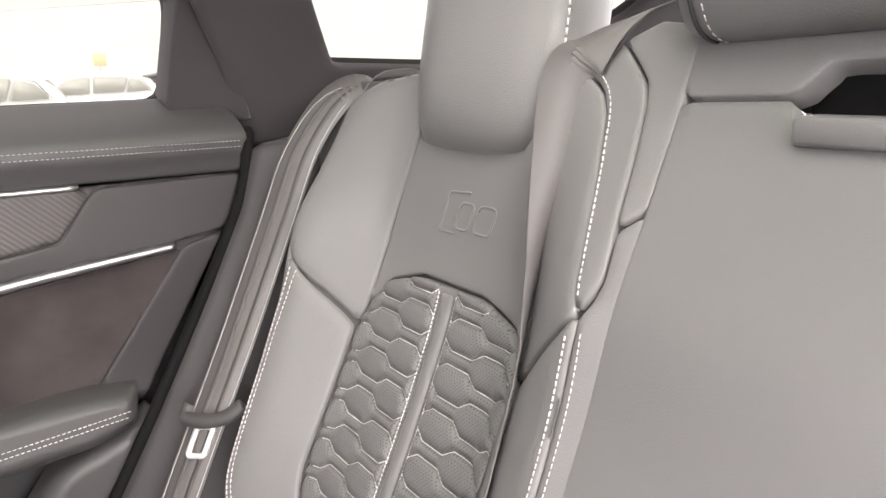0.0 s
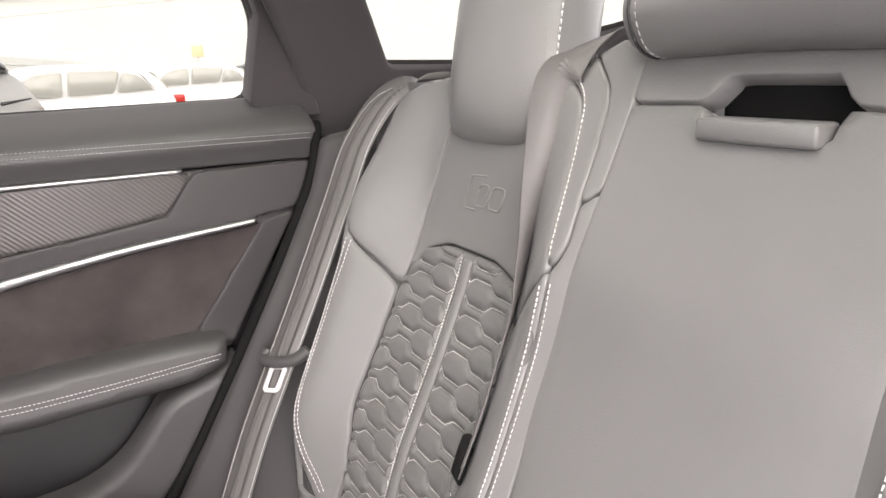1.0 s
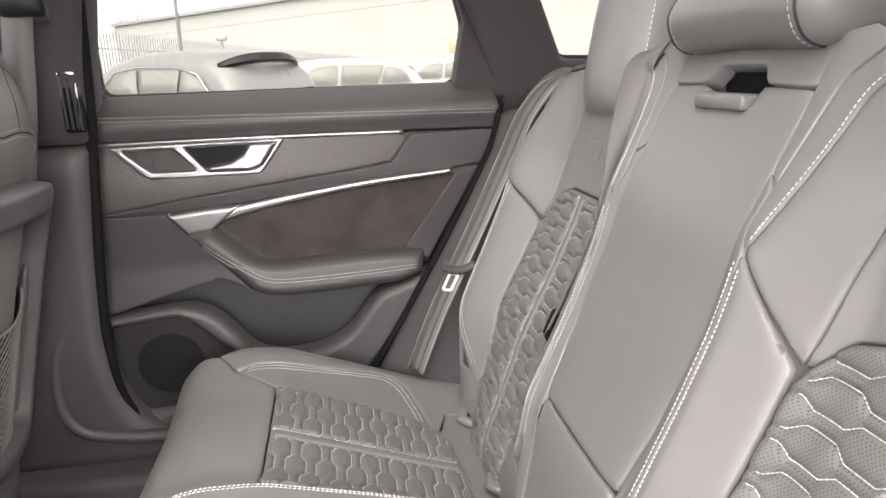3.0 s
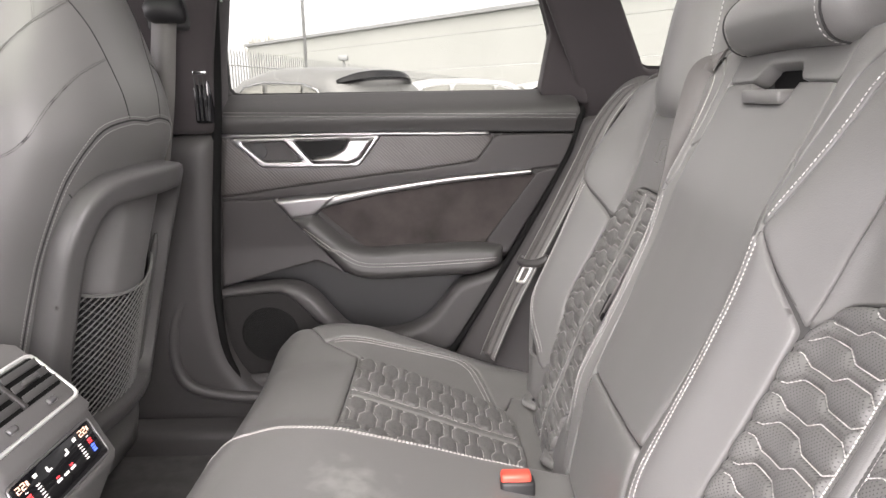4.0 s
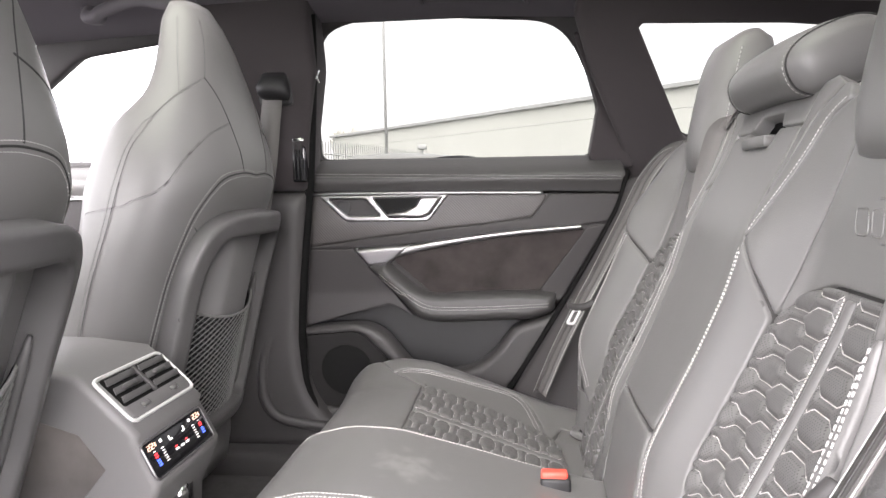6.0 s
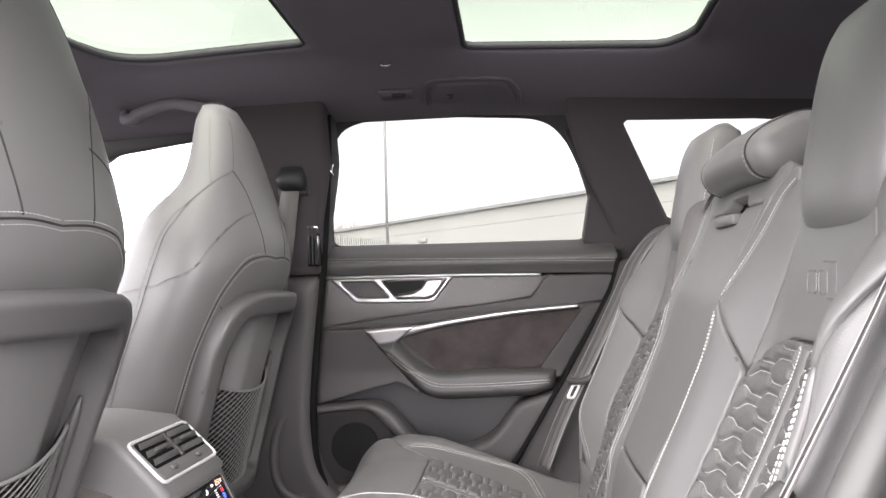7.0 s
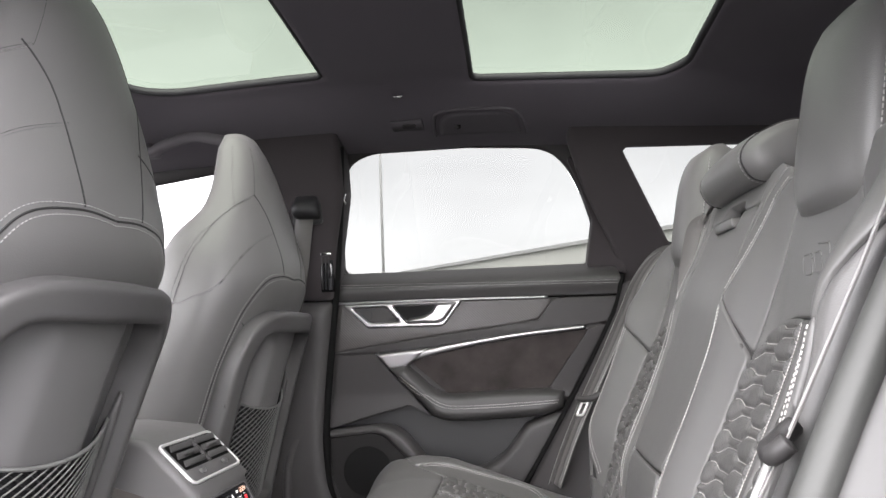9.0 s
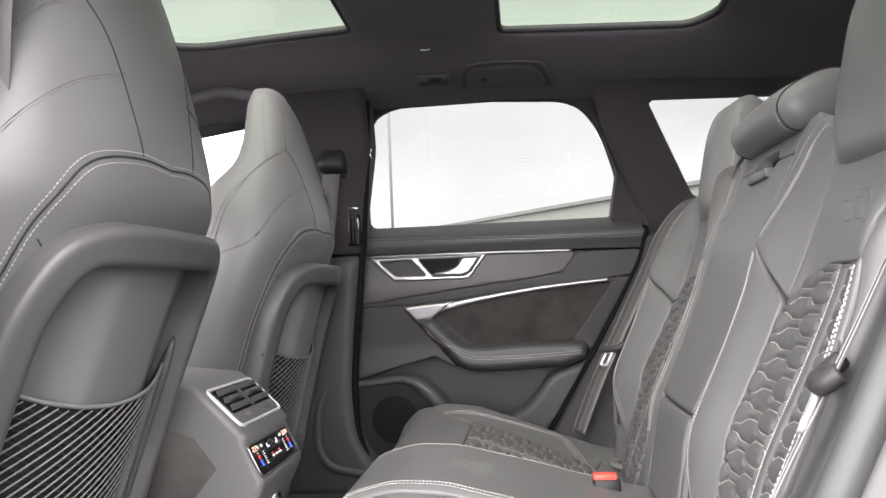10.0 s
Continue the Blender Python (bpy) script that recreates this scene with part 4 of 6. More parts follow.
for nm, pts in (("front_seal", [(-0.806, 0.600, 0.42), (-0.816, 0.635, 0.30), (-0.838, 0.665, 0.08), (-0.848, 0.672, 0.0), (-0.870, 0.678, -0.20), (-0.884, 0.688, -0.36), (-0.876, 0.698, -0.50), (-0.82, 0.706, -0.595), (-0.70, 0.712, -0.638)]),
                ("rear_seal", [(-0.072, 0.715, 0.045), (-0.076, 0.705, 0.03), (-0.105, 0.700, -0.06), (-0.236, 0.697, -0.29), (-0.345, 0.705, -0.47), (-0.44, 0.715, -0.60)])):
    sl = part(nm, tube(smooth_line(pts, 6), 0.0105 if nm == "front_seal" else 0.0075, 8), BLACK)
    tagged(sl, "black rubber door seal", "door seal", kind="structure")


def quarter_side(side):
    """Rear side: pillar trim with the quarter window, and the trim between door and seat."""
    name = "wall_right" if side > 0 else "wall_left"
    wall = empty(name, label="dark fabric-covered rear pillar and side trim with quarter window", category="car interior", kind="structure")
    depth = lambda x, z: 0.732 - 0.486 * (np.asarray(z) - 0.12) + 0 * np.asarray(x)
    surf, F = side_surf(side, depth)
    hole = round_poly(F([(-0.067, 0.369), (0.064, 0.120), (0.25, 0.112, 0.03), (0.62, 0.18, 0.06), (0.70, 0.26, 0.06), (0.55, 0.33, 0.05), (0.25, 0.358)]), 0.012)
    bm, _ = sheet(round_poly(F([(-0.062, 0.02), (-0.070, 0.05), (-0.094, 0.13), (-0.132, 0.205), (-0.168, 0.28), (-0.205, 0.39), (-0.19, 0.50), (1.0, 0.50), (1.0, 0.02)]), 0.01), surf, 0.012, 0.006, 0.014, 0.03, None, [hole])
    part("pillar_trim", bm, PILLAR, wall)
    bm, _ = sheet(F([(-0.1, 0.09), (0.75, 0.09), (0.75, 0.4), (-0.1, 0.4)]), side_surf(side, lambda x, z: depth(x, z) + 0.014)[0], 0.001, 0, 0.1, 0)
    pane = part("quarter_window", bm, PANE, wall)
    pane.visible_shadow = False
    edge = lambda z: np.interp(z, [-0.62, -0.50, -0.29, -0.05, 0.03], [-0.42, -0.36, -0.235, -0.10, -0.075])
    sd = lambda x, z: np.clip(0.70 - 0.5 * (np.asarray(x) - edge(z)), 0.615, 0.70)
    s2, F2 = side_surf(side, sd)
    bm, _ = sheet(round_poly(F2([(-0.072, 0.028), (-0.098, -0.05), (-0.232, -0.29), (-0.355, -0.50), (-0.42, -0.66), (0.05, -0.66), (0.15, 0.0), (0.15, 0.06)]), 0.01), s2, 0.012, 0.006, 0.014, 0.03)
    part("seat_side_trim", bm, TRIM, wall)
    bm = box((0.06, min(side * 0.55, side * 0.76), 0.05), (1.0, max(side * 0.55, side * 0.76), 0.075), 0.006)
    part("side_ledge", bm, TRIM, wall)
    return wall


for s in (1, -1):
    quarter_side(s)


JAMB = mat("grey_paint", (0.085, 0.084, 0.083), 0.45, blotch=0.05)
SEAL_GREY = mat("grey_rubber_seal", (0.060, 0.061, 0.058), 0.55, grain=("noise", 900), bump=0.1, blotch=0.06)
JAMB_LINE = smooth_line([(-0.22, -0.66, 0.42), (-0.15, -0.685, 0.27), (-0.106, -0.70, 0.165), (-0.084, -0.710, 0.115), (-0.082, -0.715, 0.07), (-0.096, -0.717, 0.02), (-0.130, -0.718, -0.03), (-0.182, -0.718, -0.13), (-0.250, -0.718, -0.27), (-0.345, -0.705, -0.45), (-0.43, -0.705, -0.62)], 8)
jamb = empty("door_frame_left", label="grey painted door frame with rubber seals round the open door", category="door frame", kind="structure")


def sweep(line, profile):
    """A smooth skin along the door opening; profile: (distance outwards from the line, y)."""
    prof = smooth_line([Vector((a, b, 0)) for a, b in profile], 5)
    bm = bmesh.new()
    rows = []
    for k, p in enumerate(line):
        t = (line[min(k + 1, len(line) - 1)] - line[max(k - 1, 0)]).normalized()
        n = Vector((-t.z, 0, t.x)).normalized()
        n = n if n.x > 0 else -n
        rows.append([bm.verts.new(Vector((p.x + 0.018 + n.x * q.x, p.y + q.y, p.z + n.z * q.x))) for q in prof])
    for a, b in zip(rows, rows[1:]):
        for k in range(len(prof) - 1):
            bm.faces.new((a[k], a[k + 1], b[k + 1], b[k]))
    return bm


part("rubber_seal", sweep(JAMB_LINE, [(0.034, 0.020), (0.012, 0.014), (0.002, 0.004), (0.002, -0.006), (0.010, -0.013), (0.019, -0.012), (0.026, -0.006)]), SEAL_GREY, jamb)
part("painted_flange", sweep(JAMB_LINE, [(0.020, 0.0), (0.026, -0.010), (0.040, -0.020), (0.058, -0.026), (0.064, -0.022), (0.070, -0.028), (0.095, -0.044), (0.104, -0.042), (0.112, -0.052), (0.150, -0.080), (0.20, -0.095), (0.30, -0.10)]), JAMB, jamb)
part("seal_lip", sweep(JAMB_LINE, [(0.056, -0.022), (0.060, -0.032), (0.067, -0.032), (0.071, -0.026)]), SEAL_GREY, jamb)


def b_pillar(side):
    p = empty("pillar_right" if side > 0 else "pillar_left", label="dark plastic centre pillar with air vent and seat belt guide", category="car pillar", kind="structure")
    dep = lambda x, z: soft(z, [-0.70, -0.5, 0.0, 0.05, 0.3, 0.5], [0.72, 0.70, 0.665, 0.66, 0.62, 0.54], 0.02) + 0 * np.asarray(x)
    surf, F = side_surf(side, dep)
    bm, _ = sheet(round_poly(F([(-1.08, 0.50), (-0.800, 0.50), (-0.806, 0.29), (-0.834, 0.14), (-0.848, 0.012), (-1.04, 0.012)]), 0.006), surf, 0.015, 0.012, 0.015, 0.10)
    part("upper_trim", bm, PILLAR, p)
    low = [(-1.05, 0.008), (-0.850, 0.008), (-0.872, -0.20), (-0.886, -0.36), (-0.878, -0.49, 0.05), (-0.82, -0.585, 0.06), (-0.70, -0.628), (-0.55, -0.65), (-0.55, -0.66), (-1.14, -0.66), (-1.12, -0.50), (-1.06, -0.2)]
    bm, _ = sheet(round_poly(F(low), 0.01), surf, 0.03, 0.022, 0.015, 0.10)
    part("lower_trim", bm, HARD, p)
    rim = [(x, side * y, z) for x, y, z in smooth_line([(-0.900, 0.690, -0.325), (-0.935, 0.683, -0.338), (-0.970, 0.680, -0.378), (-0.987, 0.680, -0.44), (-0.986, 0.680, -0.515), (-0.956, 0.682, -0.563), (-0.889, 0.684, -0.583), (-0.80, 0.688, -0.594), (-0.62, 0.690, -0.605)], 8)]
    part("moulded_rim", tube(rim, 0.014, 10), HARD, p)
    vent = part("air_vent", box((-0.877, side * 0.650 - 0.012, 0.034), (-0.842, side * 0.650 + 0.012, 0.148), 0.005), GLOSSY, p)
    for k in range(3):
        part("slat", box((-0.872 + k * 0.009, side * 0.638 - 0.004, 0.040), (-0.869 + k * 0.009, side * 0.638 + 0.004, 0.128), 0.001), DARK, vent)
    part("thumb_wheel", box((-0.874, side * 0.637 - 0.004, 0.131), (-0.845, side * 0.637 + 0.004, 0.140), 0.003), CHROME, vent)
    part("vent_tab", tube([(-0.852, side * 0.634, 0.07), (-0.849, side * 0.630, 0.085), (-0.852, side * 0.634, 0.10)], 0.003, 6), DARK, vent)
    sec = lambda x, y, z, a, b: ((x, side * y, z), a, b, (1, 0, 0), (0, 1, 0), 2.8)
    part("belt_guide", loft([sec(-0.900, 0.612, 0.228, 0.030, 0.016), sec(-0.902, 0.602, 0.240, 0.038, 0.026), sec(-0.904, 0.600, 0.258, 0.038, 0.028), sec(-0.904, 0.606, 0.272, 0.034, 0.022), sec(-0.904, 0.618, 0.292, 0.030, 0.012)]), DARK, p)
    part("guide_recess", box((-0.945, side * 0.618 - 0.008, 0.215), (-0.862, side * 0.618 + 0.008, 0.300), 0.010), DARK, p)
    hk = tube(smooth_line([(-0.808, side * 0.655, 0.300), (-0.806, side * 0.636, 0.290), (-0.806, side * 0.630, 0.278), (-0.804, side * 0.640, 0.270)], 5), 0.003, 6)
    part("coat_hook", hk, CHROME, p)
    return p


b_pillar(1)
b_pillar(-1).matrix_world = Matrix.Translation((-0.13, 0, 0))


def outer_skin(side):
    """Painted metal behind the trim, round the door openings; added to stop light leaking through gaps."""
    sk = empty("body_right" if side > 0 else "body_left", label="body metal added behind the interior trim to block light", category="car body", kind="structure")
    surf, F = side_surf(side, lambda x, z: np.interp(z, [-0.8, 0.0, 0.08, 0.5], [0.80, 0.80, 0.80, 0.69]) + 0 * np.asarray(x))
    for q in ([(-1.12, -0.80), (-0.855, -0.80), (-0.862, 0.08), (-0.846, 0.30), (-0.80, 0.43), (-0.80, 0.52), (-1.12, 0.52)], [(-0.125, -0.80), (1.02, -0.80), (1.02, 0.08), (0.05, 0.08), (-0.09, 0.38), (-0.09, 0.52), (-0.20, 0.52), (-0.20, 0.40), (-0.135, 0.21), (-0.148, 0.08)]):
        bm, _ = sheet(F(q), surf, 0.01, 0.0, 0.03, 0.02)
        part("metal_panel", bm, DARK if side > 0 else JAMB, sk)
    bm, _ = sheet(F([(-2.3, 0.43), (1.02, 0.43), (1.02, 0.56), (-2.3, 0.56)]), surf, 0.01, 0.0, 0.05, 0.02)
    part("roof_rail", bm, DARK, sk)
    if side > 0:
        bm, _ = sheet(F([(-0.9, -0.80), (-0.1, -0.80), (-0.1, 0.07), (-0.9, 0.07)]), surf, 0.01, 0.0, 0.05, 0.02)
        part("door_skin", bm, DARK, sk)
    return sk


for s in (1, -1):
    outer_skin(s)


def sill(side):
    ob = part("sill_right" if side > 0 else "sill_left", box((-1.4, min(side * 0.62, side * 0.80), -0.80), (0.0, max(side * 0.62, side * 0.80), -0.645), 0.02, 3), HARD)
    tagged(ob, "dark plastic door sill", "door sill", kind="structure")


for s in (1, -1):
    sill(s)

# floor
fl = part("floor", box((-2.3, -0.78, -0.76), (0.9, 0.78, -0.70), 0.01), CARPET)
tagged(fl, "black carpeted car floor", "floor", kind="structure")

# headliner with two roof openings
R_Y = [0.0, 0.30, 0.37, 0.40, 0.46, 0.53, 0.60, 0.68, 0.74]
R_Z = [0.530, 0.512, 0.503, 0.492, 0.472, 0.452, 0.436, 0.424, 0.41]


def roof_surf(y, x):
    return np.stack([x, y, soft(np.abs(y), R_Y, R_Z, 0.02) - 0.05 * np.clip(np.asarray(x) + 0.44, 0, 2) - 0.03 * np.clip(-np.asarray(x) - 0.8, 0, 2) ** 1.5], 1)


REAR_ROOF = [(-0.385, -0.437, 0.01), (0.385, -0.437, 0.01), (0.388, 0.0, 0.03), (0.345, 0.050, 0.03), (-0.345, 0.050, 0.03), (-0.388, 0.0, 0.03)]
FRONT_ROOF = [(-0.332, -0.774, 0.01), (0.332, -0.774, 0.01), (0.348, -1.15, 0.05), (0.318, -1.228, 0.06), (0.24, -1.262, 0.06), (0.0, -1.285, 0.1), (-0.24, -1.262, 0.06), (-0.318, -1.228, 0.06), (-0.348, -1.15, 0.05)]
bm, _ = sheet(round_poly([(-0.70, -1.62), (0.70, -1.62), (0.70, 0.95), (-0.70, 0.95)], 0.05), roof_surf, 0.016, 0.004, 0.022, 0.018, None, [round_poly(REAR_ROOF, 0.02), round_poly(FRONT_ROOF, 0.02)])
tagged(part("ceiling", bm, LINER), "black fabric headliner with two glass roof openings", "headliner", kind="structure")
for nm, hole, mtl in (("roof_window_1", REAR_ROOF, ROOF_PANE), ("roof_window_2", FRONT_ROOF, ROOF_PANE)):
    w = empty(nm, label="tinted glass roof panel with dark frame", category="roof window", kind="structure")
    q = [Vector(p[:2]) for p in hole]
    c = sum(q, Vector((0, 0))) / len(q)
    big = [tuple(c + (p - c) * 1.06) for p in q]
    bm, _ = sheet(round_poly(big, 0.02), lambda y, x: roof_surf(y, x) + np.array([0, 0, 0.015]), 0.001, 0, 0.1, 0)
    pane = part("pane", bm, mtl, w)
    pane.visible_shadow = False
    ring = resample(round_poly(hole, 0.02), 0.02, True)
    p, _ = lift(roof_surf, ring, np.full(len(ring), -0.006))
    part("seal", tube(p, 0.009, 6, closed=True), DARK, w)


def grab_handle(cx, cy, cz, label, folded):
    """A flat handle hanging below the roof edge; folded, it lies up against the headliner inside a moulded arch."""
    g = empty("grab_handle", label=label, category="grab handle", group="grab handles")
    if folded:
        arch = smooth_line([(cx - 0.118, 0.60), (cx - 0.113, 0.525), (cx - 0.085, 0.488), (cx + 0.06, 0.486), (cx + 0.098, 0.505), (cx + 0.116, 0.56), (cx + 0.120, 0.61)], 6)
        p, _ = lift(roof_surf, [(v[1], v[0]) for v in arch], np.full(len(arch), 0.004))
        part("moulded_rim", tube(p, 0.0055, 6), LINER_PLASTIC, g)
        bm, _ = sheet(round_poly([(0.600, cx - 0.108), (0.530, cx - 0.104), (0.497, cx - 0.080), (0.495, cx + 0.055), (0.513, cx + 0.090), (0.560, cx + 0.106), (0.605, cx + 0.110)], 0.01), roof_surf, 0.010, 0.009, 0.006, 0.0)
        part("grip", bm, LINER_PLASTIC, g)
        p, _ = lift(roof_surf, [(0.545, cx - 0.055), (0.552, cx - 0.055)], np.array([0.010, 0.013]))
        part("coat_hook", tube(p, 0.008, 10), TRIM, g)
        return g
    pts = smooth_line([(cx - 0.117, cy + 0.038, cz), (cx - 0.110, cy + 0.006, cz - 0.027), (cx - 0.087, cy, cz - 0.030), (cx - 0.062, cy - 0.002, cz - 0.017), (cx + 0.02, cy - 0.005, cz + 0.001), (cx + 0.081, cy, cz - 0.010), (cx + 0.108, cy + 0.015, cz - 0.012), (cx + 0.118, cy + 0.038, cz)], 6)
    part("grip", tube(pts, 0.0150, 14, flat=0.85), LINER_PLASTIC, g)
    for s in (-1, 1):
        part("mount", loft([((cx + s * 0.116, cy + 0.045, z), a, b, (1, 0, 0), (0, 1, 0), 3.5) for z, a, b in ((cz - 0.034, 0.016, 0.018), (cz - 0.02, 0.022, 0.026), (cz + 0.02, 0.024, 0.030))], 20), LINER_PLASTIC, g)
    return g


hook = part("ceiling_hook", tube(smooth_line([(-0.622, 0.395, 0.480), (-0.618, 0.388, 0.472), (-0.604, 0.388, 0.472), (-0.600, 0.395, 0.480)], 4), 0.0035, 6), CHROME)
tagged(hook, "small chrome hook in the headliner", "hook")
rl = empty("reading_lamp", label="switched-off black reading lamp in the headliner", category="lamp")
lm = pose(-0.612, 0.535, 0.448, 164, 0, 0)
part("housing", prism(round_poly([(-0.042, -0.022), (0.042, -0.022), (0.042, 0.022), (-0.042, 0.022)], 0.006), 0.006, lm, 0.002), LINER_PLASTIC, rl)
part("lens", prism(round_poly([(-0.012, -0.008), (0.022, -0.008), (0.022, 0.008), (-0.012, 0.008)], 0.006), 0.004, lm @ Matrix.Translation((0, 0, 0.005)), 0.001), TRIM, rl)
grab_handle(-0.428, 0.545, 0.452, "folded black grab handle in the headliner", True)
grab_handle(-1.188, 0.500, 0.442, "dark plastic grab handle above the front door", False)

# front door on the right, and the rest of the front
def front_side(side):
    w = empty("door_2" if side > 0 else "door_3", label="closed front car door with leather shoulder and aluminium strip", category="car door", kind="structure")
    surf, F = side_surf(side, door_depth)
    fs, _ = side_surf(side, frame_depth)
    hole = round_poly(F([(-1.10, 0.090), (-1.10, 0.40, 0.04), (-1.45, 0.36), (-1.86, 0.10)]), 0.02)
    bm, _ = sheet(round_poly(F([(-1.03, 0.05), (-1.03, 0.47), (-1.50, 0.44), (-2.05, 0.05)]), 0.03), fs, 0.01, 0.004, 0.02, 0.03, None, [hole])
    part("window_frame", bm, TRIM, w)
    padded("shoulder", F([(-2.05, 0.092), (-2.05, 0.012), (-1.03, 0.008), (-1.03, 0.088)]), surf, w, 0.006, 0.003, 0.02)
    padded("panel", F([(-2.05, 0.004), (-2.05, -0.64), (-1.10, -0.64), (-1.03, 0.0)]), surf, w, 0.01, 0.004, 0.03, TRIM)
    bm = bmesh.new()
    line_on(bm, surf, lambda q: np.full(len(q), 0.004), F([(-2.0, 0.004), (-1.06, 0.002)]), 0.007, 0.006, 0.02)
    part("upper_strip", bm, ALU, w)
    bm = bmesh.new()
    line_on(bm, surf, lambda q: np.full(len(q), 0.006), F([(-1.9, -0.14), (-1.5, -0.10), (-1.10, -0.085)]), 0.012, 0.008, 0.02)
    part("lower_strip", bm, ALU, w)
    return w


for s in (1, -1):
    front_side(s)
dash = empty("dashboard", label="dark dashboard at the front of the car", category="dashboard", kind="structure")
part("dash_body", loft([((-2.05, y, -0.22), 0.22, 0.28, (1, 0, 0), (0, 0, 1), 3) for y in np.linspace(-0.74, 0.74, 9)], 24), TRIM, dash)
part("bulkhead", box((-2.4, -0.8, -0.8), (-2.22, 0.8, 0.0), 0.01), TRIM, dash)

# tail: load floor, tailgate
tail = empty("wall_rear", label="dark tailgate with rear window at the back of the car", category="car interior", kind="structure")
part("load_cover", box((0.16, -0.62, -0.02), (0.95, 0.62, 0.004), 0.006), TRIM, tail)
bm = bmesh.new()
for y0, y1, z0, z1 in ((-0.8, 0.8, -0.8, 0.08), (-0.8, -0.6, 0.08, 0.5), (0.6, 0.8, 0.08, 0.5), (-0.6, 0.6, 0.42, 0.5)):
    box((0.98, y0, z0), (1.02, y1, z1), 0, bm=bm)
part("tailgate_trim", bm, TRIM, tail, smooth=False)

# ---- front seats ----
S_Z = [-0.64, -0.45, -0.30, -0.15, -0.05, 0.03, 0.09, 0.15, 0.20, 0.25, 0.31, 0.36, 0.388]
S_X = [-1.065, -1.032, -0.993, -0.944, -0.900, -0.866, -0.868, -0.882, -0.895, -0.908, -0.925, -0.945, -0.965]
S_A = [0.085, 0.103, 0.112, 0.121, 0.132, 0.146, 0.135, 0.110, 0.075, 0.062, 0.052, 0.042, 0.026]
S_B = [0.22, 0.25, 0.255, 0.255, 0.248, 0.238, 0.222, 0.195, 0.165, 0.137, 0.108, 0.082, 0.055]
S_P = 2.7


def seat_rear(cy):
    """Rear half of the front seat over (y, z)."""
    def f(u, z):
        a, b, xr = soft(z, S_Z, S_A, 0.015), soft(z, S_Z, S_B, 0.015), soft(z, S_Z, S_X, 0.015)
        k = np.clip(np.abs(u) / b, 0, 0.9999)
        return np.stack([xr - a + a * (1 - k ** S_P) ** (1 / S_P), cy + u, z], 1)
    return f


def seat_flank(cy, sgn):
    """Flank of the front seat over (x-ish 0..1 from rear to front, z)."""
    def f(t, z):
        a, b, xr = soft(z, S_Z, S_A, 0.015), soft(z, S_Z, S_B, 0.015), soft(z, S_Z, S_X, 0.015)
        ang = np.asarray(t)
        ct, sn = np.cos(ang), np.sin(ang)
        return np.stack([xr - a + a * np.sign(ct) * np.abs(ct) ** (2 / S_P), cy + sgn * b * np.abs(sn) ** (2 / S_P), z], 1)
    return f


# dark colour standing in for the shade inside the net pocket
NET_SHADE = mat("net_shade", (0.028, 0.028, 0.029), 0.9, spec=0.1, grain=("noise", 900), bump=0.4, blotch=0.2)
# paler than the crossing cords: light caught by one direction is painted in
PALE_CORD = mat("pale_cord", (0.18, 0.18, 0.176), 0.5, grain=("noise", 900), bump=0.5, blotch=0.35, blotch_size=500)


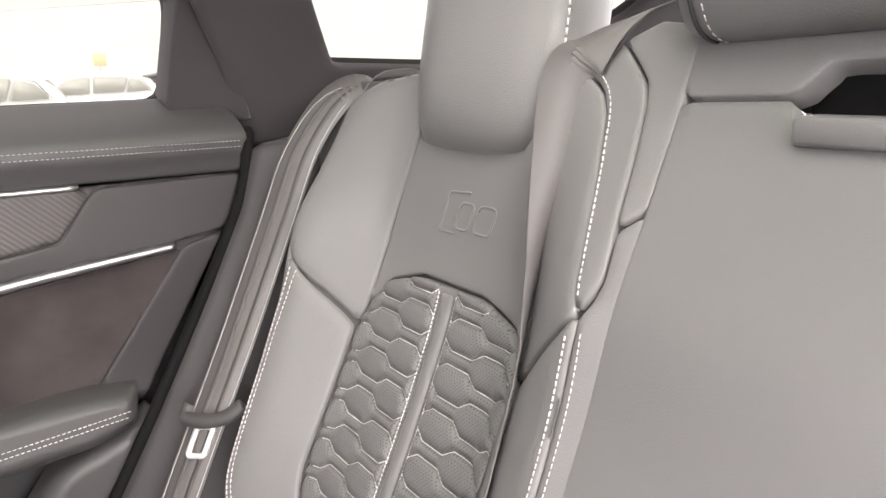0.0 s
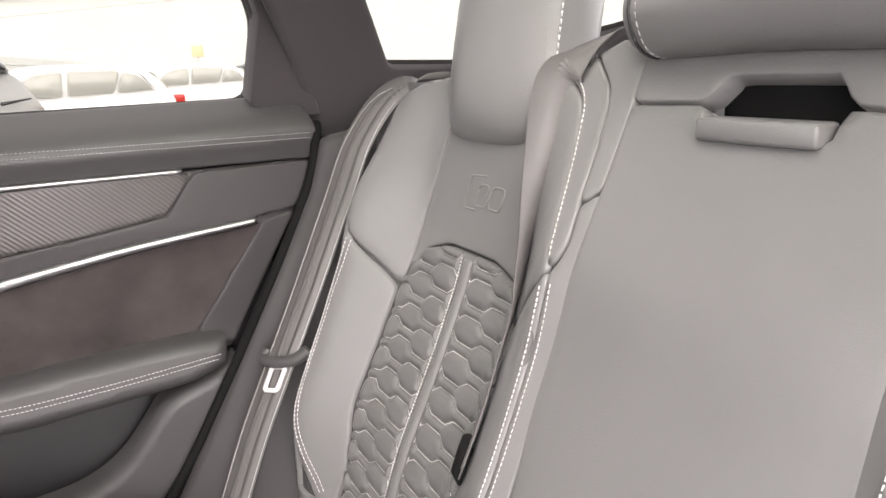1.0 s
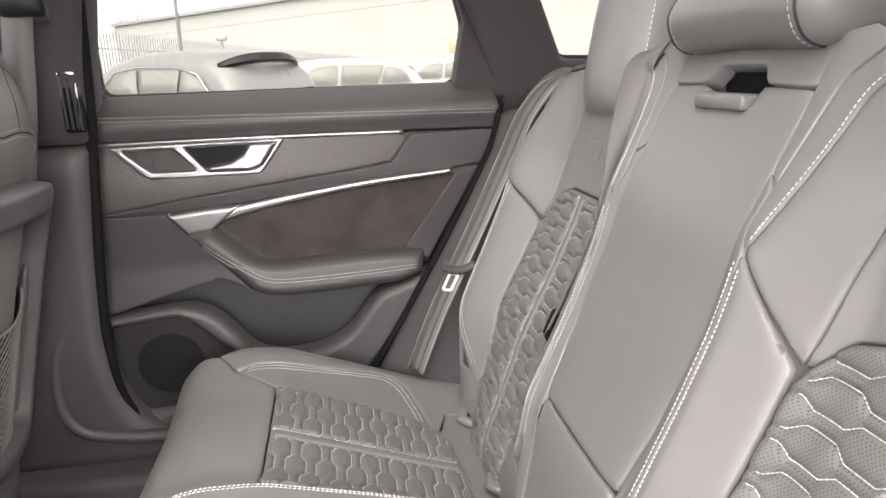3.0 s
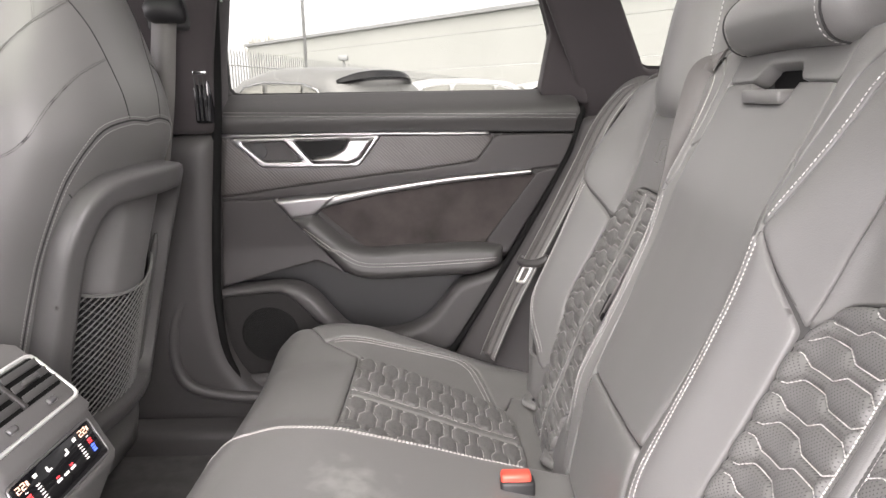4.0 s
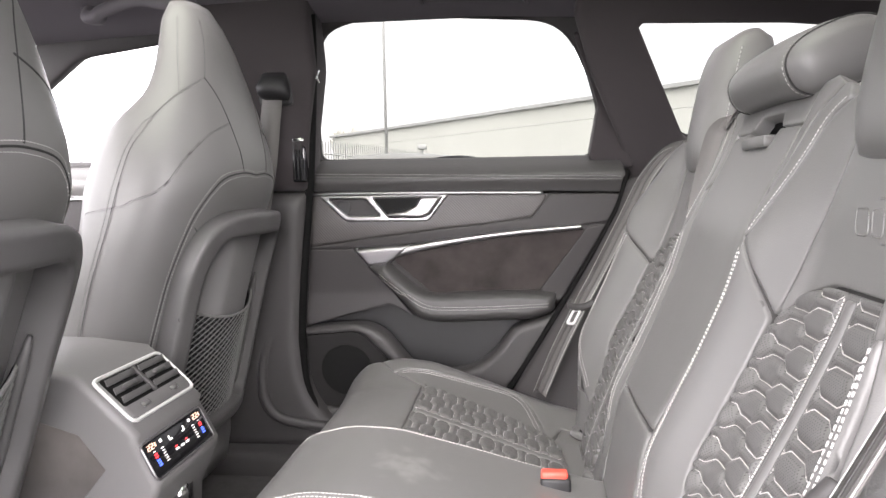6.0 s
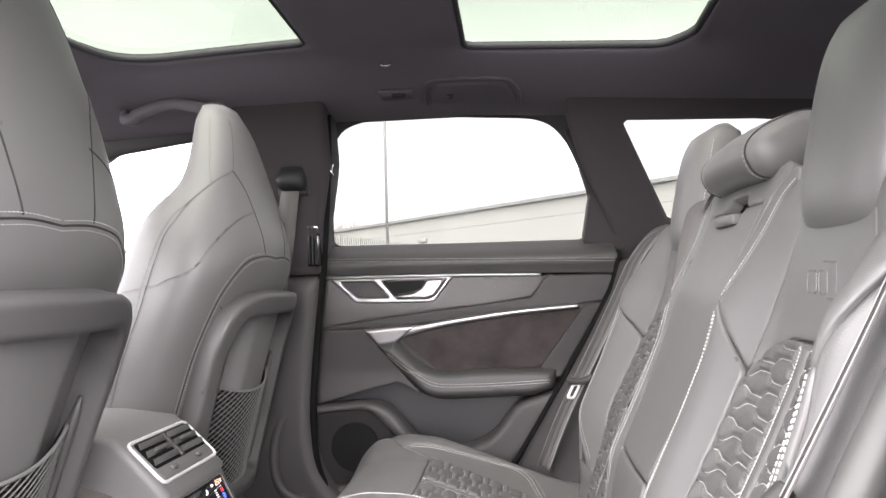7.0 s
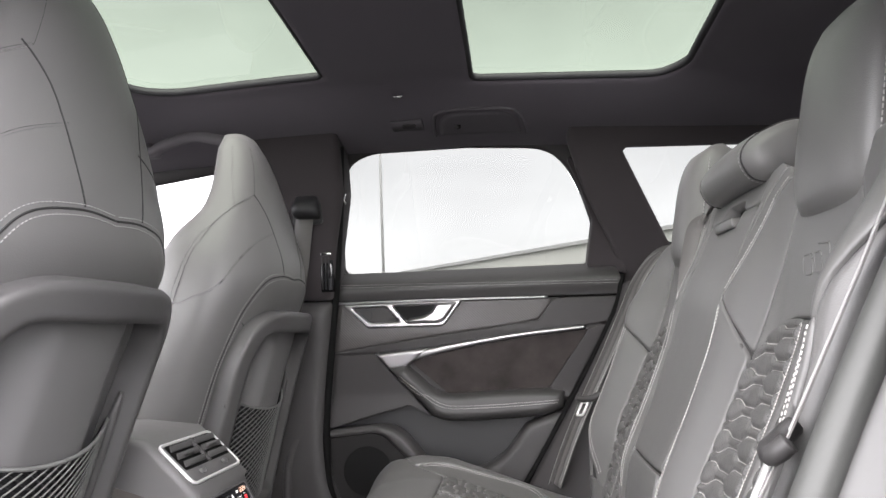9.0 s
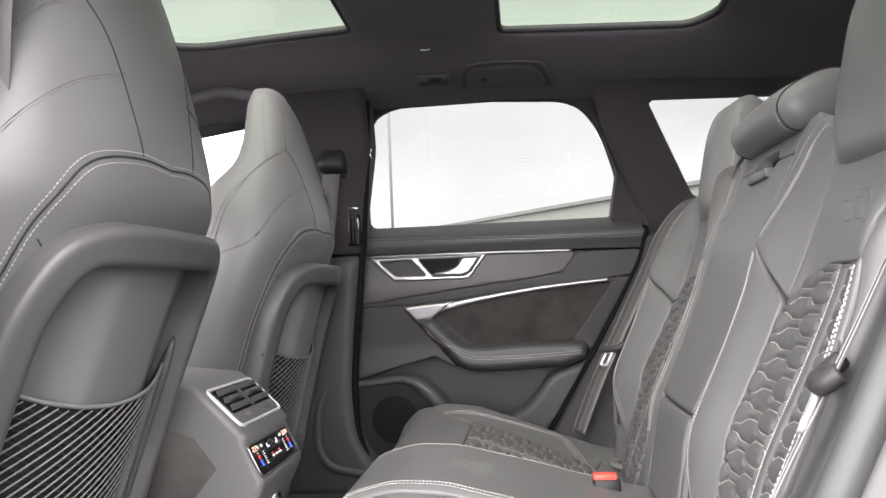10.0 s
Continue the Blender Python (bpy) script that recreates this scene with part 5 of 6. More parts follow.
def front_seat(cy, drop=0.0):
    seat = empty("front_seat", label="dark grey leather sports front seat with net pocket on its back", category="seat", group="front seats")
    secs = []
    for z in np.linspace(-0.64, 0.388, 60):
        a, b, xr = (float(soft([z], S_Z, q, 0.015)[0]) for q in (S_A, S_B, S_X))
        secs.append(((xr - a, cy, z), a, b, (1, 0, 0), (0, 1, 0), S_P))
    part("backrest", loft(secs, 56), LEATHER, seat)
    part("seat_base", loft([((-1.25, cy, z), 0.24, b, (1, 0, 0), (0, 1, 0), 4) for z, b in ((-0.60, 0.22), (-0.56, 0.25), (-0.46, 0.26), (-0.42, 0.24))], 32), LEATHER, seat)
    surf = seat_rear(cy)
    nrm = lambda q: np.full(len(q), 0.0)
    seams, st = bmesh.new(), bmesh.new()
    for s in (-1, 1):
        d2 = drop + 0.028
        ridge = smooth_line([(s * 0.060, 0.055 + d2), (s * 0.067, 0.09 + d2), (s * 0.079, 0.147 + d2), (s * 0.090, 0.187 + d2), (s * 0.112, 0.230 + d2)], 6)
        line_on(seams, surf, nrm, ridge, 0.003, 0.0006)
        fl = seat_flank(cy, s)
        line_on(seams, fl, nrm, smooth_line([(0.766, 0.228 + d2), (0.66, 0.30 + d2), (0.60, 0.350 + d2)], 6), 0.003, 0.0006)
        line_on(seams, fl, nrm, smooth_line([(1.451, 0.350), (1.442, 0.269 + d2), (1.30, 0.199 + d2)], 6), 0.003, 0.0006)
        arch = smooth_line([(0, 0.076 + d2 - 0.028), (s * 0.066, 0.079 + d2 - 0.028), (s * 0.138, 0.063 + d2 - 0.028), (s * 0.176, 0.009 + d2 - 0.028), (s * 0.190, -0.060 + d2 - 0.028), (s * 0.195, -0.166 + d2 - 0.028), (s * 0.195, -0.278 + d2 - 0.028), (s * 0.190, -0.45 + d2 - 0.028)], 8)
        line_on(seams, surf, nrm, smooth_line([(s * 0.172, -0.022 + drop), (s * 0.164, -0.030 + drop), (s * 0.158, -0.042 + drop)], 4), 0.0022, 0.0006)
        line_on(seams, surf, nrm, arch, 0.003, 0.0006)
        for k in (0.006, -0.006):
            dashes(st, surf, None, [(p[0] + s * k * 0.7, p[1] + k) for p in arch], 0.0035, 0.002, 0.0012)
        line_on(seams, fl, nrm, smooth_line([(0.297, 0.147 + d2), (0.701, 0.119 + d2), (0.994, 0.079 + d2), (1.175, 0.036 + d2), (1.307, 0.016 + d2), (1.495, 0.003 + d2), (1.608, -0.009 + d2), (2.0, -0.02 + d2)], 8), 0.0034, 0.0006)
        edge = smooth_line([(0.767, 0.228 + d2), (1.28, 0.197 + d2), (1.486, 0.162 + d2), (1.578, 0.107 + d2), (1.609, 0.033 + d2), (1.614, -0.004 + d2), (1.625, -0.10 + d2), (1.64, -0.3 + d2)], 8)
        line_on(seams, fl, nrm, edge, 0.003, 0.0006)
        dashes(st, fl, None, [(p[0] + 0.05, p[1] - 0.006) for p in edge], 0.0035, 0.002, 0.0012)
    part("seam", seams, SEAM_SHADE, seat)
    tagged(part("stitching", st, GREY_THREAD, seat, label="grey stitching"), kind="stuff")
    # hard back shell: slim frame, deep inner panel
    so = [(-0.192, -0.452 + drop, 0.06), (-0.205, -0.30 + drop), (-0.203, -0.10 + drop), (-0.180, -0.028 + drop, 0.05), (-0.12, 0.0 + drop, 0.05), (0.12, 0.0 + drop, 0.05), (0.180, -0.028 + drop, 0.05), (0.203, -0.10 + drop), (0.205, -0.30 + drop), (0.192, -0.452 + drop, 0.06)]
    si = [(-0.150, -0.420 + drop, 0.04), (-0.168, -0.30 + drop), (-0.166, -0.11 + drop), (-0.142, -0.046 + drop, 0.03), (0.142, -0.046 + drop, 0.03), (0.166, -0.11 + drop), (0.168, -0.30 + drop), (0.150, -0.420 + drop, 0.04)]
    bow = lambda u: 1.55 * np.abs(u) ** 2.2
    shell = lambda u, z: np.stack([soft(z, [-0.64, -0.45, -0.2, -0.05, 0.02], [-1.005, -0.960, -0.897, -0.854, -0.842], 0.02) - bow(u), cy + u, z], 1)
    bm, _ = sheet(round_poly(so, 0.03), shell, 0.009, 0.007, 0.006, 0.052, None, [round_poly(si, 0.02)])
    sh = part("back_shell", bm, SHELL_FRAME, seat)
    plateau = lambda u: soft(np.abs(u), [0, 0.062, 0.100, 0.2], [0.022, 0.022, 0.0, 0.0], 0.006)
    bm, _ = sheet(round_poly([(u * 1.06, z + (-0.01 if z < -0.2 else 0.01)) for u, z, *_ in si], 0.02), lambda u, z: shell(u, z) + np.stack([plateau(u) - 0.046, 0 * u, 0 * u], 1), 0.01, 0.003, 0.010, 0.01)
    part("inner_panel", bm, SHELL, sh)
    # net pocket between two slim posts
    for s in (-1, 1):
        bm = bmesh.new()
        line = resample([(s * 0.160, -0.150 + drop), (s * 0.163, -0.28 + drop), (s * 0.153, -0.425 + drop)], 0.02)
        p, _ = lift(shell, line, np.full(len(line), -0.022))
        tube(p, [0.003, 0.006] + [0.0075] * (len(p) - 2), 8, bm, flat=1.4)
        part("net_post", bm, SHELL_FRAME, sh)
    net = lambda u, z: shell(u, z) + np.stack([-0.030 + 0.018 * np.cos(np.clip(u / 0.16, -1, 1) * math.pi / 2), 0 * u, 0 * u], 1)
    top = lambda u: -0.212 + drop + 0.034 * (np.abs(u) / 0.155) ** 2.2
    cords = {}
    for d in (-1, 1):
        bm = bmesh.new()
        for k in np.arange(-0.70, 0.70, 0.0125):
            u = np.arange(-0.157, 0.1571, 0.0065)
            z = -0.38 + k + d * u * 0.62
            ok = (z < top(u)) & (z > -0.44 + drop)
            if ok.sum() > 2:
                p = net(u[ok], z[ok]) + np.array([0.0013 * d, 0, 0])
                tube(p, 0.0016 if d < 0 else 0.0012, 4, bm)
        cords[d] = tagged(part("net_pocket" if d < 0 else "pale_cord", bm, DARK if d < 0 else PALE_CORD, sh, label="black cord net pocket" if d < 0 else "twisted cords of the net, painted pale as if lit"), kind="stuff")
    np_ = cords[-1]
    # added dark sheet behind the net: shade of the pocket's depth
    lu = np.linspace(-0.156, 0.156, 25)
    shade_sheet = [(float(a), float(top(a)) - 0.002) for a in lu] + [(0.150, -0.44 + drop), (-0.150, -0.44 + drop)]
    bm, _ = sheet(shade_sheet[::-1], lambda u, z: net(u, z) - np.stack([0 * u + 0.006, 0 * u, 0 * u], 1), 0.001, 0.0, 0.012, 0.0)
    part("shade_sheet", bm, NET_SHADE, np_)
    u = np.linspace(-0.157, 0.157, 60)
    part("elastic_edge", tube(net(u, top(u)), 0.0028, 6), PALE_CORD, np_)
    return seat


front_seat(0.378, -0.028)
left_seat = front_seat(-0.402)
pivot = Matrix.Translation((-1.0, 0, -0.3))
left_seat.matrix_world = Matrix.Translation((0.004, 0, 0)) @ pivot @ pose(0, 0, 0, 0, 5, 0) @ pivot.inverted()

# ---- rear console ----
con = empty("centre_console", label="rear centre console with air vents and lit climate control panel", category="console")
PROF = [(-1.60, -0.215), (-1.05, -0.225), (-0.952, -0.236), (-0.862, -0.322), (-0.866, -0.332), (-0.836, -0.392), (-0.838, -0.406), (-0.868, -0.470), (-0.885, -0.70), (-1.60, -0.70)]
bm = bmesh.new()
for y in (-0.120, 0.086):
    for x, z in PROF:
        bm.verts.new((x, y, z))
bm.verts.ensure_lookup_table()
k = len(PROF)
for i in range(k):
    j = (i + 1) % k
    bm.faces.new([bm.verts[q] for q in (i, j, k + j, k + i)])
bm.faces.new([bm.verts[i] for i in range(k)])
bm.faces.new([bm.verts[k + i] for i in range(k)])
bmesh.ops.recalc_face_normals(bm, faces=bm.faces)
bmesh.ops.bevel(bm, geom=[e for e in bm.edges if abs((e.verts[0].co - e.verts[1].co).y) < 1e-6], offset=0.012, segments=4, affect="EDGES", profile=0.5)
part("body", bm, CONSOLE, con)


def slope_place(x0, z0, x1, z1, cy):
    """Face on a slope: local x across the car to the right side, local y up the slope, local z outwards."""
    a, b = Vector((x0, 0, z0)), Vector((x1, 0, z1))
    up = (a - b).normalized()
    ac = Vector((0, 1, 0))
    out = ac.cross(up)
    m = Matrix((ac, up, out)).transposed().to_4x4()
    m.translation = (a + b) / 2 + Vector((0, cy, 0))
    return m, (a - b).length


vm, vl = slope_place(-0.936, -0.252, -0.877, -0.308, -0.014)
vm = vm @ Matrix.Diagonal((0.98, 0.80, 1, 1))
frame_o = round_poly([(-0.093, -0.052), (0.093, -0.052), (0.093, 0.052), (-0.093, 0.052)], 0.012)
bm = tube([vm @ Vector((u, v, 0.002)) for u, v in resample(frame_o, 0.008, True)], 0.0030, 8, closed=True)
vf = part("vent_frame", bm, STEEL_TRIM, con)
part("vent_plate", prism([(u * 0.96, v * 0.93) for u, v in frame_o], 0.004, vm, 0.002), CONSOLE, vf)
# flat black plate painting the shade of the hollow behind the vanes
part("vent_cavity_shade", prism(round_poly([(-0.085, -0.020), (0.085, -0.020), (0.085, 0.046), (-0.085, 0.046)], 0.006), 0.0006, vm @ Matrix.Translation((0, 0, 0.0042))), BLACK, vf, smooth=False)
bar = box((-0.004, -0.020, 0.004), (0.004, 0.046, 0.010), 0.002)
bmesh.ops.transform(bar, matrix=vm, verts=bar.verts)
part("centre_bar", bar, HARD, vf)
for s in (-1, 1):
    for kk in range(3):
        b = box((-0.038, -0.0062, -0.001), (0.038, 0.0062, 0.001), 0.0008)
        bmesh.ops.transform(b, matrix=vm @ Matrix.Translation((s * 0.044, -0.008 + kk * 0.021, 0.0085)) @ pose(0, 0, 0, 22), verts=b.verts)
        part("vane", b, SHELL_FRAME, vf)
    b = loft([((s * 0.043, 0.013, 0.009), 0.020, 0.006, (1, 0, 0), (0, 1, 0), 3), ((s * 0.043, 0.013, 0.014), 0.015, 0.004, (1, 0, 0), (0, 1, 0), 3)], 16)
    bmesh.ops.transform(b, matrix=vm, verts=b.verts)
    part("vent_slider", b, SHELL_FRAME, vf)
    b = box((s * 0.043 - 0.009, -0.039, 0.003), (s * 0.043 + 0.009, -0.028, 0.008), 0.003)
    bmesh.ops.transform(b, matrix=vm, verts=b.verts)
    part("thumb_wheel", b, ALU, vf)
pm, pl = slope_place(-0.864, -0.337, -0.838, -0.389, -0.027)
pm = pm @ Matrix.Diagonal((1.10, 0.74, 1, 1))
so = round_poly([(-0.080, -0.036), (0.080, -0.036), (0.080, 0.036), (-0.080, 0.036)], 0.005)
sc = part("control_panel", prism(so, 0.003, pm, 0.001), GLOSSY, con, label="gloss black climate panel with lit symbols")
part("panel_frame", tube([pm @ Vector((u * 1.02, v * 1.03, 0.002)) for u, v in resample(so, 0.008, True)], 0.0018, 6, closed=True), ALU, sc)

AMBER, RED_G, BLUE_G, WHITE_G = glow("amber_digits", (1.0, 0.62, 0.45), 0.10), glow("red_marks", (1.0, 0.05, 0.06), 0.12), glow("blue_marks", (0.08, 0.16, 1.0), 0.14), glow("white_marks", (0.9, 0.88, 0.85), 0.09)


def marks(name, rects, material):
    bm = bmesh.new()
    for u, v, w, h in rects:
        b = box((u - w / 2, v - h / 2, 0.0028), (u + w / 2, v + h / 2, 0.0036), 0)
        bmesh.ops.transform(b, matrix=pm, verts=b.verts)
        join(bm, b)
    tagged(part(name, bm, material, sc, smooth=False), kind="stuff")


marks("temperature_digits", [(s * 0.062 + d, 0.024 + e, w, h) for s in (-1, 1) for d, e, w, h in ((-0.0075, 0.005, 0.006, 0.0014), (-0.0075, 0, 0.006, 0.0014), (-0.0075, -0.005, 0.006, 0.0014), (-0.0050, 0.0025, 0.0014, 0.005), (-0.0100, -0.0025, 0.0014, 0.005), (0.001, 0.005, 0.006, 0.0014), (0.001, 0, 0.006, 0.0014), (0.001, -0.005, 0.006, 0.0014), (0.0035, 0.0025, 0.0014, 0.005), (-0.0015, -0.0025, 0.0014, 0.005), (0.008, 0, 0.003, 0.008))], AMBER)
marks("heat_marks", [(s * 0.062, 0.006 - 0.005 * k, 0.007, 0.0034) for s in (-1, 1) for k in range(2)] + [(s * 0.014, -0.004, 0.006, 0.002) for s in (-1, 1)], RED_G)
marks("cool_marks", [(s * 0.062, -0.006 - 0.005 * k, 0.007, 0.0034) for s in (-1, 1) for k in range(3)], BLUE_G)
marks("symbols", [(s * 0.043, 0.010 - 0.0055 * k, 0.006, 0.0018) for s in (-1, 1) for k in range(6)] + [(s * 0.014, -0.010, 0.009, 0.004) for s in (-1, 0, 1)] + [(s * 0.040, 0.024, 0.006, 0.006) for s in (-1, 1)] + [(s * 0.020, 0.018, 0.003, 0.009) for s in (-1, 1)] + [(s * 0.017, 0.014, 0.007, 0.003) for s in (-1, 1)] + [(s * 0.062, 0.0125, 0.004, 0.0012) for s in (-1, 1)], WHITE_G)
# suede flanks, outlets below the panel
for y in (-0.1235, 0.0895):
    m = Matrix.Translation((0, y, 0)) @ Matrix(((1, 0, 0), (0, 0, 1 if y < 0 else -1), (0, 1, 0))).to_4x4()
    part("suede_flank", prism([(-1.55, -0.435), (-0.965, -0.435), (-0.912, -0.372), (-0.950, -0.322), (-1.02, -0.300), (-1.55, -0.294)], 0.006, m, 0.003), mat("grey_brown_suede", (0.085, 0.078, 0.074), 0.95, spec=0.1, grain=("noise", 900), bump=0.3, blotch=0.35, blotch_size=22, sheen=0.2), con)
part("power_socket", tube([(-0.866, -0.012, -0.455), (-0.850, -0.012, -0.450)], [0.016, 0.014], 16), CHROME, con)
part("socket_plate", box((-0.882, -0.05, -0.49), (-0.858, 0.03, -0.425), 0.006), DARK, con)

# ---- belts ----
def ribbon(path, across, width, thick=0.0014, bm=None):
    """A flat webbing along a path; across: the width's direction at each point."""
    bm = bm or bmesh.new()
    n = len(path)
    rings = []
    for i in range(n):
        p = Vector(path[i])
        t = (Vector(path[min(i + 1, n - 1)]) - Vector(path[max(i - 1, 0)])).normalized()
        a = Vector(across[i] if isinstance(across, list) else across)
        a = (a - t * a.dot(t)).normalized()
        nr = t.cross(a) * thick / 2
        w = a * width / 2
        rings.append([bm.verts.new(q) for q in (p - w - nr, p + w - nr, p + w + nr, p - w + nr)])
    for a, b in zip(rings, rings[1:]):
        for k in range(4):
            bm.faces.new((a[k], a[(k + 1) % 4], b[(k + 1) % 4], b[k]))
    bm.faces.new(rings[0][::-1])
    bm.faces.new(rings[-1])
    bmesh.ops.recalc_face_normals(bm, faces=bm.faces)
    return bm


BAND = mat("dark_webbing_band", (0.060, 0.057, 0.055), 0.55, grain=("noise", 1400), bump=0.25)


def side_belt(side):
    belt = empty("seat_belt", label="dark seat belt with metal tongue beside the rear seat", category="seat belt", group="rear seat belts")
    pts = smooth_line([(0.12, 0.520, 0.070), (0.06, 0.550, 0.098), (0.005, 0.592, 0.088), (-0.045, 0.606, 0.03), (-0.085, 0.605, -0.05), (-0.145, 0.600, -0.17), (-0.200, 0.596, -0.275), (-0.245, 0.600, -0.37), (-0.285, 0.606, -0.47)], 8)
    pts = [(p[0], side * p[1], p[2]) for p in pts]
    ax = Vector((0.62, -0.78, 0.1) if side > 0 else (0.40, 0.91, 0.05)).normalized()
    part("webbing", ribbon(pts, ax, 0.047), WEB, belt)
    for s in (-1, 1):
        part("edge_cord", tube([Vector(p) + ax * s * 0.0225 + Vector((-0.0012, -0.001 * side, 0)) for p in pts[::2]], 0.0007, 4), GREY_THREAD, belt)
    fwd = Vector((-0.78, -0.62 * side, 0.1)).normalized() * 0.0011
    for s in (-1, 1):
        part("woven_band", ribbon([Vector(p) + ax * s * 0.009 + fwd for p in pts], ax, 0.006, 0.0005), BAND, belt)
    c = Vector((-0.190, side * 0.594, -0.262)) if side > 0 else Vector((-0.152, -0.600, -0.186))
    dn = (Vector(pts[-1]) - Vector(pts[20])).normalized()
    bar = tube(smooth_line([c - ax * 0.035 - dn * 0.012, c - ax * 0.026 + Vector((-0.008, 0, 0)), c + Vector((-0.012, -0.004 * side, -0.002)), c + ax * 0.026 + Vector((-0.008, 0, 0)), c + ax * 0.035 - dn * 0.012], 6), 0.0085, 10)
    part("slider", bar, HARD, belt)
    b = bmesh.new()
    fw = Vector((-0.78, -0.62 * side, 0)).normalized() * 0.008
    loop = [c + fw + ax * u + dn * v for u, v in round_poly([(-0.011, 0.010), (0.011, 0.010), (0.011, 0.045), (-0.011, 0.045)], 0.006)]
    tube(loop, 0.0035, 6, b, closed=True)
    part("tongue", b, STEEL_TRIM, belt)
    return belt


for s in (1, -1):
    side_belt(s)
mb = empty("seat_belt", label="dark middle seat belt hanging over the seat shoulder", category="seat belt", group="rear seat belts")
pts = smooth_line([(0.14, 0.135, 0.19), (0.088, 0.165, 0.160), (0.048, 0.196, 0.143), (0.024, 0.218, 0.121), (0.010, 0.230, 0.096), (-0.006, 0.228, 0.031), (-0.022, 0.232, -0.036), (-0.042, 0.231, -0.103), (-0.064, 0.226, -0.148), (-0.098, 0.216, -0.205), (-0.126, 0.212, -0.252)], 8)
turn = [math.radians(a) for a in np.interp(range(len(pts)), [0, 16, 26, 32, 40, 48, 56, 80], [-138, -128, -84, -36, -14, 22, 42, 54])]
part("webbing", ribbon(pts, [Vector((math.cos(a), math.sin(a), 0)) for a in turn], 0.047), WEB, mb)
for k in (-1, 1):
    part("edge_cord", tube([p + Vector((math.cos(a), math.sin(a), 0)) * 0.0232 * k for p, a in zip(pts, turn)], 0.0010, 5), BAND, mb)
e = Vector((-0.128, 0.211, -0.256))
part("stop_button", loft([(e + Vector((0, 0, -0.014)), 0.004, 0.004, (1, 0, 0), (0, 1, 0), 2.2), (e, 0.0085, 0.008, (1, 0, 0), (0, 1, 0), 2.5), (e + Vector((0.008, 0.002, 0.018)), 0.008, 0.0075, (1, 0, 0), (0, 1, 0), 2.5), (e + Vector((0.012, 0.003, 0.032)), 0.005, 0.005, (1, 0, 0), (0, 1, 0), 2.2)], 16), BLACK, mb)
bk = empty("belt_buckle", label="seat belt buckle with red release button on the rear seat", category="buckle")
part("housing", box((-0.300, 0.054, -0.505), (-0.252, 0.082, -0.443), 0.005), DARK, bk)
part("button", box((-0.299, 0.058, -0.455), (-0.257, 0.080, -0.434), 0.004), RED, bk)


def front_belt(side):
    belt = empty("seat_belt", label="dark front seat belt hanging from the pillar guide", category="seat belt", group="front seat belts")
    pts = [(x, side * y, z) for x, y, z in smooth_line([(-0.905, 0.604, 0.250), (-0.912, 0.598, 0.18), (-0.925, 0.590, 0.06), (-0.96, 0.575, -0.15), (-1.0, 0.56, -0.40)], 6)]
    part("webbing", ribbon(pts, (1, 0.1 * side, 0), 0.047), WEB, belt)


for s in (1, -1):
    front_belt(s)

# ---- outside ----
ASPHALT = mat("asphalt", (0.06, 0.06, 0.06), 0.9, grain=("noise", 200), bump=0.4, blotch=0.2, blotch_size=0.6)
g = part("ground", prism([(-400, -400), (400, -400), (400, 400), (-400, 400)], 0.1, Matrix.Translation((0, 0, -1.15))), ASPHALT, smooth=False)
tagged(g, "grey asphalt yard", "ground", kind="structure")
STEEL = mat("galvanised_steel", (0.60, 0.61, 0.60), 0.55, metal=0.2, grain=("noise", 60), bump=0.1, blotch=0.15)
FENCE_LINE = [(-18, 12.5), (-6, 16), (2, 56)]
for a, b in zip(FENCE_LINE, FENCE_LINE[1:]):
    f = empty("palisade_fence", label="galvanised steel palisade fence", category="fence", group="yard fence")
    a, b = Vector((*a, 0)), Vector((*b, 0))
    n = int((b - a).length / 0.155)
    d = (b - a).normalized()
    bm = bmesh.new()
    for i in range(n):
        p = a + d * i * 0.155
        s = d * 0.034
        q = [p - s, p + s]
        lo, hi = -1.0, 1.25
        vs = [bm.verts.new((*q[0].xy, lo)), bm.verts.new((*q[1].xy, lo)), bm.verts.new((*q[1].xy, hi)), bm.verts.new((*p.xy, hi + 0.12)), bm.verts.new((*q[0].xy, hi))]
        bm.faces.new(vs)
    tagged(part("pale", bm, STEEL, f, smooth=False), kind="stuff")
    for z in (-0.6, 0.95):
        part("rail", tube([a + Vector((0, 0.05, z)), b + Vector((0, 0.05, z))], 0.025, 4), STEEL, f)
wall_mat = mat("cladding", (0.78, 0.79, 0.74), 0.7, blotch=0.06, blotch_size=0.3)
bd = empty("warehouse", label="long pale metal-clad warehouse with flat roof", category="building")
a, b = Vector((-30, 109.8, 0)), Vector((40, 31.8, 0))
d = (b - a).normalized()
nrm2 = Vector((d.y, -d.x, 0))
m = Matrix((d, Vector((0, 0, 1)), -nrm2 if nrm2.y > 0 else nrm2)).transposed().to_4x4()
L = (b - a).length
for z0, z1 in ((-1.05, 2.8), (2.85, 6.2), (6.25, 8.0)):
    part("wall", prism([(0, z0), (L, z0), (L, z1), (0, z1)], 0.3, Matrix.Translation(a) @ m), wall_mat, bd, smooth=False)
part("roof", prism([(-0.3, 8.0), (L + 0.3, 8.0), (L + 0.3, 8.35), (-0.3, 8.35)], 0.8, Matrix.Translation(a) @ m), STEEL, bd, smooth=False)
lp = empty("street_lamp", label="tall slim grey lamp post", category="lamp post")
part("post", tube([(-8.2, 40, -1.05), (-8.2, 40, 18)], [0.10, 0.06], 10), STEEL, lp)
part("lamp_head", box((-8.7, 39.9, 17.9), (-7.7, 40.1, 18.05), 0.03), STEEL, lp)

